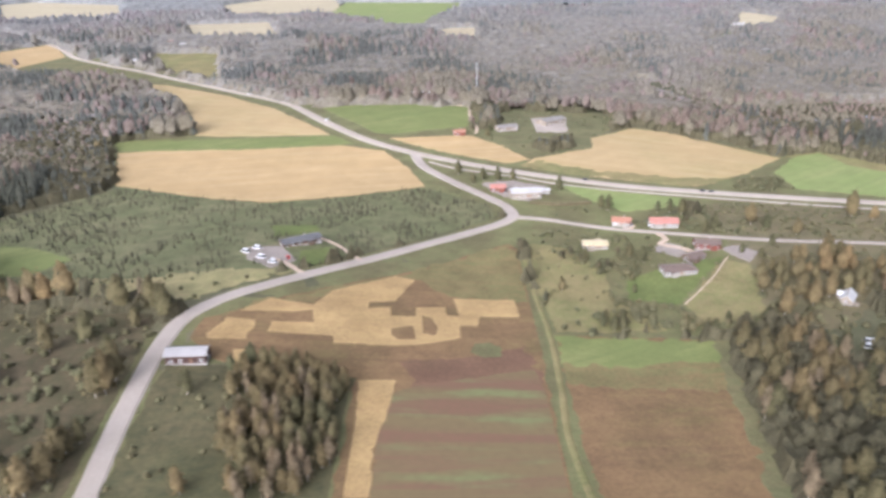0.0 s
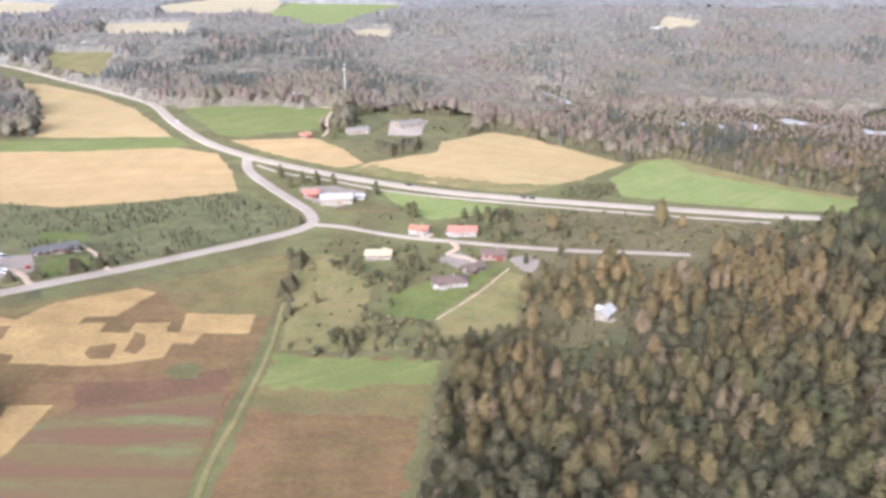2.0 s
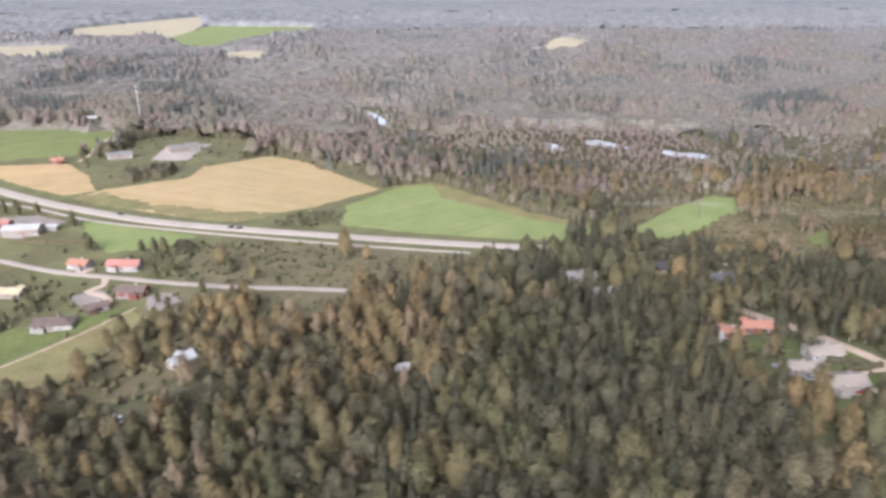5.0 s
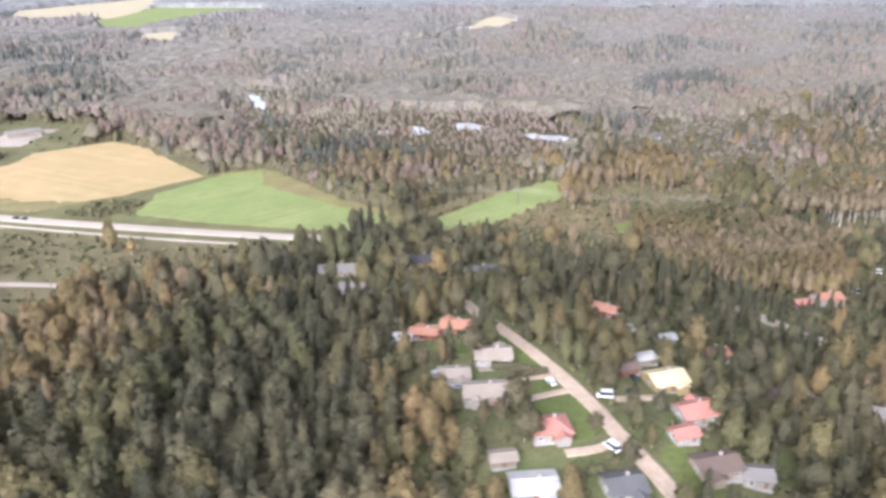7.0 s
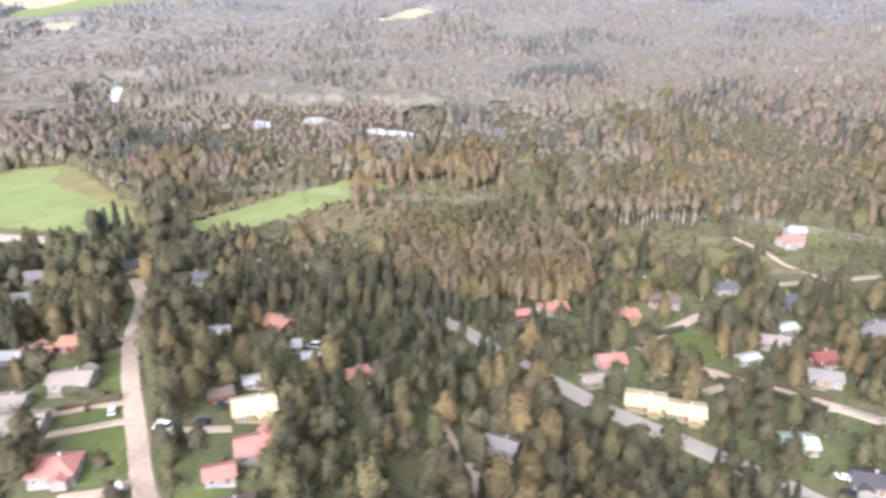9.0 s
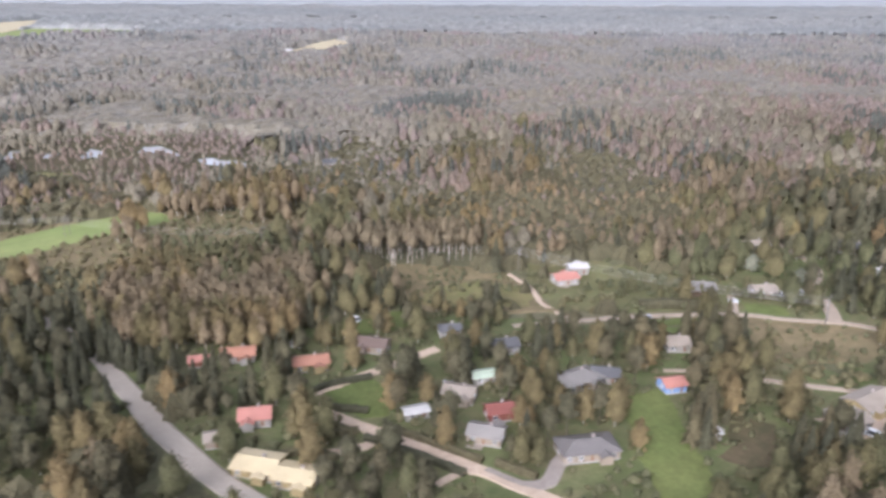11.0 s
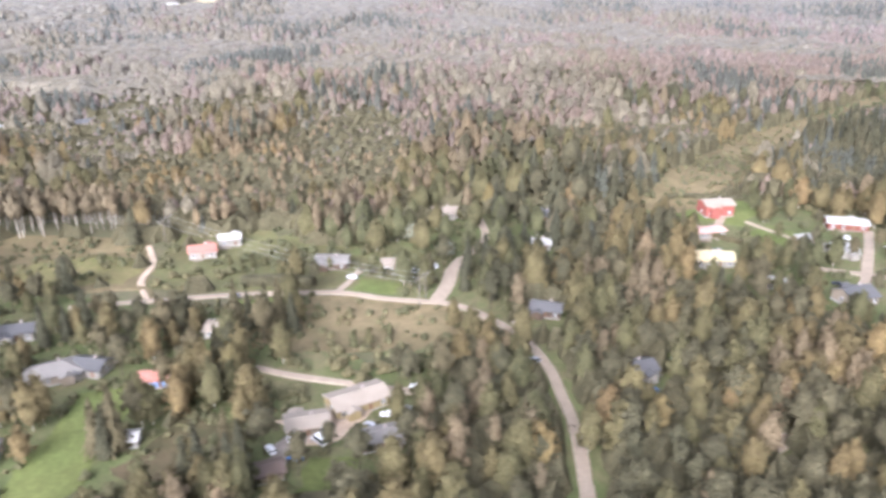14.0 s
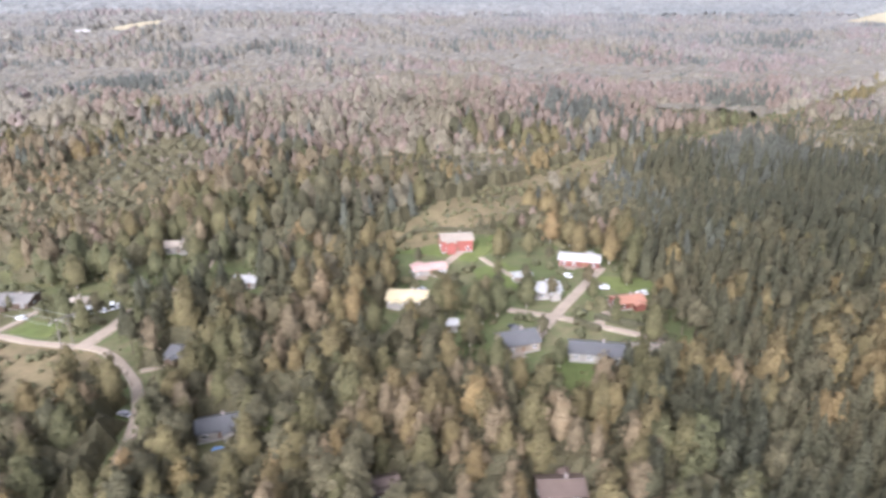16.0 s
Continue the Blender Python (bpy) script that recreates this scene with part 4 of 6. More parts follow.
VILLAGE_EAST = [
    (517, 315, 14, 8, 5, 2.5, 8, WT, WHITER, "flat white carport roof", False), (519, 299, 14, 12, 10, 3.2, 22, WY, CREAM, "yellow house with a cream roof", False), (523, 281, 15, 12, 9, 3.2, 24, WW, RED, "house with a bright red roof", False),
    (515, 269, 15, 7.5, 6, 2.6, 20, WW, RED, "small red-roofed garage beside a house", False), (520, 256, 11, 12, 9, 3.2, 22, WT, BROWN, "house with a dark brown roof", False), (531, 254, -12, 8, 7, 3.0, 20, WW, GREY, "grey-roofed wing of a house", False),
    (547, 327, 20, 9, 7, 3.0, 24, WT, ORANGE, "brick-red roof among birches", False), (523, 345, 5, 8, 6, 2.8, 18, WW, WHITER, "white-roofed cottage among trees", False), (532, 338, 5, 7, 5, 2.6, 18, WW, WHITER, "white garden shed among trees", False),
    (508, 305, 18, 7, 5, 2.5, 22, WR, BROWN, "red-brown shed in a garden", False), (431, 337, 0, 8, 6, 2.8, 18, WW, WHITER, "white cottage at a wood edge", False), (592, 294, -30, 10, 7, 3.2, 24, WT, GREY, "grey house among tall trees", False),
    (559, 301, 13, 6, 6, 2.8, 24, WT, BROWN, "small brown cabin among trees", False), (516, 368, -40, 11, 7, 3.0, 22, WR, ORANGE, "orange-brown house among trees", False), (305, 345, 10, 6, 5, 2.8, 30, WW, WHITER, "small white cabin in a wood", False),
    (330, 350, 10, 7, 5, 2.6, 25, WB, SLATE, "dark blue cabin in a clearing", False)]
GARDENS = [
    (627, 395, 6, 12, 8, 3.0, 22, WW, ORANGE, "orange-roofed house on a green lawn", False), (613, 390, 10, 7, 5, 2.6, 22, WR, RED, "red shed beside a wood", False), (640, 349, 6, 10, 8, 3.2, 26, WW, RED, "white house with a red roof", False),
    (630, 336, 12, 7, 6, 2.8, 20, WT, BEIGE, "pinkish outbuilding beside the road", False), (645, 322, -18, 13, 10, 3.0, 14, WY, CREAM, "large pale yellow roofed building", False), (657, 316, -18, 12, 9, 3.0, 14, WY, CREAM, "pale yellow roofed wing", False),
    (678, 401, -20, 13, 8, 3.2, 24, WT, BROWN, "dark brown-roofed house in a garden", False), (655, 387, 9, 13, 8, 3.0, 22, WY, ORANGE, "yellow house with an orange roof", False), (710, 413, 4, 9, 7, 3.2, 24, WW, SLATE, "white house with a slate roof", False),
    (730, 397, 10, 11, 8, 3.2, 24, WW, SLATE, "house with a dark blue-grey roof", False), (719, 373, 10, 8, 6, 2.8, 18, WW, (0.40, 0.46, 0.35), "pale green roofed cottage", False), (693, 350, 16, 8, 5, 2.6, 18, WW, WHITER, "white garden shed with a pale roof", False),
    (709, 361, -20, 11, 8, 3.2, 20, WT, BEIGE, "house with a brown-beige roof", False), (721, 348, 8, 9, 7, 3.2, 26, WR, (0.2, 0.075, 0.06), "dark red house beside a hedge", False), (715, 335, -22, 11, 8, 3.0, 22, WT, GREY, "grey-roofed house beside a drive", False),
    (753, 368, 25, 16, 10, 3.2, 22, WT, GREY, "large house with grey hipped roof", True)]
GARDENS_EAST = [
    (764, 371, -15, 10, 8, 3.0, 22, WW, SLATE, "white house with a slate roof", False), (686, 297, -8, 10, 8, 3.0, 18, WT, (0.37, 0.44, 0.33), "pale green roofed house", False), (698, 278, -20, 10, 8, 3.2, 22, WW, DARK, "white house with a dark roof", False),
    (745, 325, 6, 18, 10, 3.2, 20, WT, (0.15, 0.136, 0.126), "long grey-roofed house by a drive", True), (787, 331, 3, 6, 5, 2.6, 22, WW, WHITER, "white shed on a lawn", False), (786, 362, 9, 8, 7, 3.0, 24, (0.2, 0.3, 0.5), RED, "blue house with a red roof", False),
    (800, 395, -5, 9, 9, 3.0, 22, WW, BEIGE, "house with a pinkish beige roof", False), (850, 345, 26, 17, 10, 3.2, 18, WY, BEIGE, "large beige-roofed yellow house", False), (836, 334, 10, 12, 8, 3.0, 16, WT, BEIGE, "low beige wing of a house", False),
    (857, 326, 18, 12, 7, 2.8, 18, WT, GREY, "grey-brown outbuilding beside a large house", False), (828, 314, 16, 7, 6, 2.6, 20, WT, BROWN, "brown shed among trees", False), (775, 482, 12, 12, 9, 3.4, 22, WW, RED, "house with a salmon red roof", False),
    (785, 496, 7, 10, 7, 3.8, 20, WW, WHITER, "building with a bright white roof", False), (836, 459, -7, 14, 10, 3.2, 16, WB, GREY, "brown house with a wide grey roof", False), (863, 449, 2, 11, 8, 3.2, 20, WW, BEIGE, "white house with a beige roof", False),
    (918, 397, -22, 11, 8, 3.0, 22, WB, SLATE, "dark house with a slate roof", False)]
HILLSIDE = [
    (1018, 486, 4, 14, 10, 5.6, 18, (0.30, 0.10, 0.08), BEIGE, "two-storey red house with a pale roof", False), (1004, 460, 12, 14, 7, 2.8, 10, WW, (0.55, 0.35, 0.3), "low garage with a pink flat roof", False), (994, 430, -10, 15, 10, 3.2, 20, WW, CREAM, "white house with a cream roof", False),
    (1069, 461, -18, 17, 9, 3.4, 14, WR, WHITER, "red building with a long white roof", False), (1047, 428, 5, 10, 9, 3.4, 22, WW, WHITER, "white cottage with a white roof", False), (1007, 404, -2, 7, 5, 2.8, 20, WW, WHITER, "small white shed with pale roof", False),
    (936, 495, -28, 15, 8, 3.2, 24, WT, SLATE, "dark-roofed house among trees", False), (1053, 377, -14, 17, 9, 3.2, 20, WW, SLATE, "long dark grey roofed house", False), (1068, 374, -10, 10, 9, 3.2, 20, WW, BEIGE, "beige-roofed wing of a long house", False),
    (1029, 387, 14, 12, 10, 3.4, 26, WT, SLATE, "grey house with a steep slate roof", False), (937, 352, 15, 12, 8, 3.2, 24, WW, SLATE, "white house with a dark blue roof", False), (983, 320, 14, 8, 6, 3.0, 26, WT, BROWN, "brown-roofed cabin among trees", False),
    (1027, 314, -1, 11, 8, 3.2, 24, WT, BROWN, "brown-roofed house among trees", False), (1075, 414, 11, 11, 7, 2.8, 18, WR, ORANGE, "red-brown house with a terrace", False), (889, 511, 1, 13, 9, 3.2, 20, WW, BEIGE, "beige house at a wood edge", False),
    (928, 461, -11, 9, 7, 3.0, 20, WW, WHITER, "pale cottage among trees", False), (1041, 445, 13, 7, 5, 2.6, 12, WT, WHITER, "small white-roofed greenhouse on grass", False)]
for block in (WEST, FARWEST, VILLAGE, VILLAGE_EAST, GARDENS, GARDENS_EAST, HILLSIDE):
    for hx, hy, yaw, le, wi, hh, pt, wl, rf, lb, hp in block:
        house(hx, hy, yaw, le, wi, hh, pt, wl, rf, lb, hp, chimney=le > 8)
house(-111, 286, 3, 17, 8, 4.2, 24, (0.075, 0.045, 0.036), (0.3, 0.285, 0.275), "dark brown barn with a pale grey metal roof", name="barn", chimney=False)

# ---- woods ----


def lump(rng, z0, z1, r, sides, rings, jit, belly=0.68, centre=(0, 0)):
    """A ragged closed crown with a rounded top: rings of uneven radius between two ends."""
    cx, cy = centre
    v, f = [(cx, cy, z0)], []
    for k in range(rings):
        t = (k + 0.7) / (rings + 0.4)
        rad = r * math.sin(math.pi * t ** belly) ** 0.75
        for s in range(sides):
            a = 2 * math.pi * (s + 0.5 * (k % 2)) / sides + rng.uniform(-0.25, 0.25)
            q = rad * rng.uniform(1 - jit, 1 + jit * 0.7)
            v.append((cx + q * math.cos(a), cy + q * math.sin(a), z0 + (z1 - z0) * (t + rng.uniform(-0.4, 0.4) / (rings + 1))))
    v.append((cx + rng.uniform(-0.1, 0.1) * r, cy + rng.uniform(-0.1, 0.1) * r, z1))
    for s in range(sides):
        n = (s + 1) % sides
        f.append((0, 1 + n, 1 + s))
        f.append((len(v) - 1, 1 + (rings - 1) * sides + s, 1 + (rings - 1) * sides + n))
        for k in range(rings - 1):
            a, b = 1 + k * sides, 1 + (k + 1) * sides
            f.append((a + s, a + n, b + n))
            f.append((a + s, b + n, b + s))
    return v, f


def lobes(rng, z0, z1, r, count, size, belly=0.68):
    """Boughs of foliage round a crown: small lumps that bulge from it, longer than wide."""
    V, F = [], []
    for k in range(count):
        t = (k + rng.uniform(0.2, 0.8)) / count
        a = k * 2.4 + rng.uniform(-0.4, 0.4)
        q = r * math.sin(math.pi * (0.08 + 0.86 * t) ** belly) ** 0.75 * rng.uniform(0.6, 0.95)
        zc, s = z0 + (z1 - z0) * (0.05 + 0.9 * t), size * rng.uniform(0.75, 1.25)
        v, f = lump(rng, zc - 0.28 * s, zc + 0.28 * s, s, 5, 2, 0.25, 0.9, (q * math.cos(a), q * math.sin(a)))
        F += [tuple(i + len(V) for i in q3) for q3 in f]
        V += v
    return V, F


def stem(z1, r, sides=4):
    v = [(r * math.cos(2 * math.pi * k / sides), r * math.sin(2 * math.pi * k / sides), -0.04) for k in range(sides)]
    v += [(0.35 * x, 0.35 * y, z1) for x, y, _ in v]
    f = []
    for k in range(sides):
        n = (k + 1) % sides
        f += [(k, n, sides + n), (k, sides + n, sides + k)]
    return v, f


def tufts(rng, z0, z1, r, count, size):
    """Loose leaf clumps about the crown's surface."""
    v, f = [], []
    for _ in range(count):
        t = rng.uniform(0.05, 0.97)
        a, q = rng.uniform(0, 2 * math.pi), r * math.sin(math.pi * t ** 0.68) ** 0.75 * rng.uniform(0.65, 1.16)
        c = np.array((q * math.cos(a), q * math.sin(a), 0))
        zc = z0 + (z1 - z0) * t
        i = len(v)
        for _ in range(3):
            d = rng.normal(0, 1, 3)
            d = d / np.linalg.norm(d) * size
            v.append((c[0] + d[0] * 0.8, c[1] + d[1] * 0.8, zc + d[2] * 0.34))
        p0, p1, p2 = (np.array(v[i + k]) * (1, 1, 4) for k in range(3))
        out = np.array((c[0], c[1], 3.0 * (t - 0.3)))
        f.append((i, i + 1, i + 2) if np.dot(np.cross(p1 - p0, p2 - p0), out) > 0 else (i, i + 2, i + 1))
    return v, f


def join(groups):
    V, F, I = [], [], []
    for (v, f), mi in groups:
        o = len(V)
        V += list(v)
        F += [tuple(q + o for q in t) for t in f]
        I += [mi] * len(f)
    return np.array(V, float), np.array(F, int), np.array(I, int)


def skirts(rng, tiers, sides):
    """A spruce's tiers of drooping boughs, narrowing to a tip."""
    v, f = [], []
    for k in range(tiers):
        lo, hi = 0.06 + 0.86 * k / tiers, 0.06 + 0.86 * (k + 1) / tiers + 0.12
        rad = (1 - lo) ** 0.85
        i = len(v)
        v.append((0, 0, min(1.0, hi)))
        for s in range(sides):
            a = 2 * math.pi * s / sides + 0.4 * k + rng.uniform(-0.15, 0.15)
            q = rad * (rng.uniform(0.85, 1.15) if s % 2 else rng.uniform(0.5, 0.75))
            v.append((q * math.cos(a), q * math.sin(a), lo + rng.uniform(-0.025, 0.025)))
        for s in range(sides):
            f.append((i, i + 1 + s, i + 1 + (s + 1) % sides))
    return v, f


def boughs(rng, count, size):
    """Ragged bough ends that stand out from a spruce's tiers."""
    v, f = [], []
    for _ in range(count):
        t = rng.uniform(0, 1) ** 1.3
        lo, a = 0.05 + 0.9 * t, rng.uniform(0, 2 * math.pi)
        q = (1 - lo) ** 0.85 * rng.uniform(0.75, 1.15)
        u, w, s = np.array((math.cos(a), math.sin(a))), np.array((-math.sin(a), math.cos(a))), size * rng.uniform(0.6, 1.2) * (1.1 - 0.6 * t)
        i = len(v)
        for p, z in ((u * (q - 0.5 * s), lo + 0.05), (u * (q + 0.5 * s) - w * s * 0.7, lo - 0.02), (u * (q + 0.6 * s) + w * s * 0.7, lo - 0.02)):
            v.append((p[0], p[1], z))
        f.append((i, i + 1, i + 2))
    return v, f


def tree_kind(kind, lod, seed):
    """One tree of height 1 and crown radius 1: corners, triangles, material numbers. lod 0 is the fullest."""
    rng = np.random.default_rng(seed)
    if kind in ("spruce", "fir"):
        t, s = ((7, 12), (5, 8), (3, 6))[lod]
        m = 3 if kind == "spruce" else 9
        g = [(skirts(rng, t, s), m)]
        if lod < 2:
            g += [(stem(0.3, 0.07), 1), (boughs(rng, (84, 14)[lod], (0.22, 0.3)[lod]), m)]
        return join(g)
    if kind == "pine":
        g = [(lump(rng, 0.36, 0.96, (0.66, 0.7, 0.85)[lod], (7, 6, 5)[lod], (4, 3, 2)[lod], 0.3, 0.9), 4)]
        if lod < 2:
            g += [(lobes(rng, 0.36, 0.98, 0.9, (9, 1)[lod], 0.26, 0.9), 4), (tufts(rng, 0.3, 1.02, 1.0, (170, 22)[lod], (0.12, 0.22)[lod]), 4), (stem(0.7, 0.06), 1)]
        return join(g)
    if kind == "bush":
        g = [(lump(rng, -0.03, 0.85, (0.7, 0.75, 0.9)[lod], (7, 5, 5)[lod], (3, 2, 2)[lod], 0.4), 5)]
        if lod < 2:
            g += [(lobes(rng, 0.0, 0.9, 0.85, (4, 1)[lod], 0.42), 5), (tufts(rng, 0.0, 1.0, 1.0, (26, 8)[lod], (0.22, 0.32)[lod]), 5)]
        return join(g)
    if kind == "whitestem":
        return join([(lump(rng, 0.5, 1.0, 0.9, 6, 4, 0.35), 6), (tufts(rng, 0.45, 1.02, 1.0, 40, 0.3), 6), (stem(0.9, 0.075, 4), 0)])
    if kind in ("bare", "alder"):
        m = 6 if kind == "bare" else 8
        g = [(lump(rng, 0.26, 0.97, (0.55, 0.66, 0.84)[lod], (6, 5, 5)[lod], (4, 3, 2)[lod], 0.3), m)]
        if lod < 2:
            g += [(lobes(rng, 0.24, 0.96, 0.85, (6, 1)[lod], 0.22), m), (tufts(rng, 0.14, 1.04, 0.98, (210, 36)[lod], (0.12, 0.21)[lod]), m), (stem(0.95, 0.06, 3), 0)]
        return join(g)
    m = 2 if kind == "birch" else 7
    g = [(lump(rng, 0.12, 0.95, (0.68, 0.76, 0.88)[lod], (7, 6, 5)[lod], (6, 4, 2)[lod], (0.26, 0.3, 0.28)[lod]), m)]
    if lod < 2:
        g += [(lobes(rng, 0.1, 0.97, 0.95, (12, 1)[lod], 0.23), m), (tufts(rng, 0.06, 1.03, 1.0, (230, 36)[lod], (0.12, 0.22)[lod]), m), (stem(0.5, 0.05, 4 if lod == 0 else 3), 0)]
    return join(g)


KINDS = ("birch", "spruce", "pine", "bush", "bare", "aspen", "alder", "fir", "whitestem")
PROTO = {(k, l): [tree_kind(k, l, 100 * l + 10 * n + len(k)) for n in range(4)] for k in KINDS for l in range(3)}
SHAPE = {"birch": (22.5, 0.28), "spruce": (23.5, 0.2), "pine": (21.5, 0.26), "bush": (4.8, 0.64), "bare": (21.5, 0.24), "whitestem": (25.0, 0.14),
         "aspen": (18.5, 0.31), "alder": (17.0, 0.28), "fir": (18.5, 0.24)}


def wood(name, label, rows, category="wood"):
    """Many trees in one mesh. rows: kind, lod, x, y, size, tint."""
    V, F, I, TT, NN, base = [], [], [], [], [], 0
    rng = np.random.default_rng(len(rows))
    kinds = np.array([KINDS.index(r[0]) * 12 + r[1] * 4 + int(rng.integers(4)) for r in rows])
    num = np.array([r[2:] for r in rows], float)
    for key in np.unique(kinds):
        k, l, n = KINDS[key // 12], key % 12 // 4, key % 4
        pv, pf, pi = PROTO[k, l][n]
        q = num[kinds == key]
        m = len(q)
        h0, w0 = SHAPE[k]
        h = h0 * q[:, 2]
        w = h * w0 * rng.uniform(0.85, 1.2, m) * (1.0, 1.05, 1.2)[l]
        a = rng.uniform(0, 2 * math.pi, m)
        lean = rng.normal(0, 0.02, (m, 2))
        x = pv[None, :, 0] * np.cos(a)[:, None] - pv[None, :, 1] * np.sin(a)[:, None]
        y = pv[None, :, 0] * np.sin(a)[:, None] + pv[None, :, 1] * np.cos(a)[:, None]
        z = pv[None, :, 2] * h[:, None]
        # leaves share the roundness of their crown
        leafy = np.zeros(len(pv), bool)
        leafy[pf[pi > 1].ravel()] = True
        up = (pv[None, :, 2] - 0.42) / (0.25 * h[:, None]) + 0.65 / w[:, None]
        nn = np.stack([x / w[:, None], y / w[:, None], np.where(leafy[None], up, 0.0)], 2)
        nn = nn / (np.linalg.norm(nn, axis=2, keepdims=True) + 1e-6) + np.random.default_rng(int(key)).normal(0, 0.16, (1, len(pv), 3))
        NN.append((nn / (np.linalg.norm(nn, axis=2, keepdims=True) + 1e-6)).reshape(-1, 3))
        x = x * w[:, None] + q[:, 0:1] + z * lean[:, 0:1]
        y = y * w[:, None] + q[:, 1:2] + z * lean[:, 1:2]
        z = z + ground_z(q[:, 0], q[:, 1])[:, None]
        V.append(np.stack([x, y, z], 2).reshape(-1, 3))
        F.append((pf[None] + (base + np.arange(m) * len(pv))[:, None, None]).reshape(-1, 3))
        I.append(np.tile(pi, m))
        TT.append(np.repeat(q[:, 3], len(pf)))
        base += m * len(pv)
    ob = new(name, mesh_of(name, np.concatenate(V), np.concatenate(F), WOOD_MATS, np.concatenate(I), np.concatenate(TT), np.concatenate(NN)))
    return tagged(ob, label, category, kind="stuff")


def drift(x, y, size, seed):
    """Smooth random values from 0 to 1 over the plan, in patches of that size."""
    g = np.random.default_rng(seed).uniform(0, 1, (211, 211))
    u, v = np.asarray(x) / size, np.asarray(y) / size
    i, j = np.floor(u).astype(int), np.floor(v).astype(int)
    a, b = u - i, v - j
    a, b = a * a * (3 - 2 * a), b * b * (3 - 2 * b)
    i, j, i1, j1 = i % 211, j % 211, (i + 1) % 211, (j + 1) % 211
    return g[j, i] * (1 - a) * (1 - b) + g[j, i1] * a * (1 - b) + g[j1, i] * (1 - a) * b + g[j1, i1] * a * b


# zones: name, label, spacing, (kind, share)..., size range, tint
ZONES = [
    ("mixed_forest", "dense mixed autumn forest of spruce and birch", 7.7, (("birch", 0.42), ("spruce", 0.2), ("pine", 0.2), ("bare", 0.18)), (0.5, 1.1), 0.36),
    ("spruce_forest", "dense dark green spruce and pine forest", 7.2, (("spruce", 0.42), ("pine", 0.32), ("birch", 0.26)), (0.6, 1.08), 0.25),
    ("birch_forest", "brownish autumn birch forest", 7.3, (("birch", 0.46), ("pine", 0.36), ("bare", 0.18)), (0.5, 0.95), 0.36),
    ("village_trees", "garden trees between village houses", 6.8, (("birch", 0.36), ("spruce", 0.2), ("pine", 0.28), ("bush", 0.16)), (0.35, 0.88), 0.22),
    ("scrub", "low brown willow scrub", 5.0, (("bush", 0.86), ("bare", 0.08), ("birch", 0.06)), (0.4, 1.0), 0.5),
    ("plantation", "young dark green spruce plantation", 4.6, (("spruce", 0.86), ("bush", 0.14)), (0.09, 0.19), 0.15),
    ("bushland", "olive bushes and small birches on rough ground", 5.0, (("bush", 1.0),), (0.4, 1.1), 0.35),
    ("sparse_bushes", "scattered bushes on rough grass", 12.0, (("bush", 0.97), ("birch", 0.03)), (0.25, 0.75), 0.4),
    ("birch_grove", "even grove of young yellow-brown birches", 4.6, (("bare", 0.6), ("birch", 0.4)), (0.66, 0.8), 0.5),
    ("brown_forest", "brown leafless-looking autumn birch wood", 6.8, (("bare", 0.52), ("birch", 0.34), ("pine", 0.14)), (0.55, 1.0), 0.5),
    # the next four woods have haze painted into their leaf colours
    ("aspen_wood", "yellow-green aspen and birch wood paled by painted haze", 7.0, (("aspen", 0.66), ("fir", 0.14), ("alder", 0.2)), (0.6, 1.05), 0.45),
    ("alder_wood", "brown leafless alder wood greyed by painted haze", 6.4, (("alder", 0.7), ("fir", 0.16), ("aspen", 0.14)), (0.6, 1.0), 0.5),
    ("far_forest", "mixed green forest on far slopes, greyed by painted haze", 7.6, (("fir", 0.28), ("aspen", 0.42), ("alder", 0.3)), (0.6, 1.15), 0.45),
    ("fir_forest", "dark green fir forest on a far hill, greyed by painted haze", 6.6, (("fir", 0.6), ("alder", 0.18), ("aspen", 0.22)), (0.7, 1.15), 0.25),
    ("white_birches", "tall birches with bare white trunks", 5.6, (("whitestem", 1.0),), (0.7, 0.9), 0.12),
    ("open_scrub", "bushes scattered over olive grass", 6.2, (("bush", 0.95), ("birch", 0.05)), (0.3, 0.95), 0.35),
    ("rough_bushes", "olive and brown bushes on rough grass", 7.6, (("bush", 0.9), ("birch", 0.1)), (0.35, 1.0), 0.35),
    ("young_grove", "grove of young birches and alders", 4.8, (("birch", 0.7), ("bare", 0.3)), (0.34, 0.62), 0.3),
    ("dark_spruce_slope", "dense dark green spruces on a hillside", 5.7, (("spruce", 0.8), ("pine", 0.12), ("birch", 0.08)), (0.6, 0.98), 0.15),
    ("far_thicket", "small trees and bushes on a far marsh", 6.4, (("alder", 0.6), ("aspen", 0.4)), (0.2, 0.5), 0.45),
]
zone_poly([(-1500, 900), (-1500, 2200), (3000, 2200), (3000, 760), (700, 760), (300, 820), (60, 830), (-400, 700)], 12)
zone_poly([(60, 830), (110, 1300), (420, 1290), (560, 1100), (560, 860), (300, 850), (200, 800)], 10)
zone_poly([(180, 745), (200, 850), (560, 960), (600, 850), (440, 870), (300, 820), (320, 660)], 11)
zone_poly([(600, 1250), (640, 1900), (1500, 1900), (1300, 1350), (880, 1230)], 10)
zone_poly([(900, 760), (1000, 1150), (1700, 1300), (1800, 1000), (1320, 820), (1180, 720)], 11)
zone_poly(FARMLAND, -1)
zone_poly([(-10, 628), (30, 612), (48, 598), (36, 580), (5, 598)], 6)
zone_poly([(210, 548), (262, 535), (262, 572), (232, 574)], 6)
zone_poly([(48, 480), (80, 520), (108, 536), (104, 510), (84, 490)], 7)
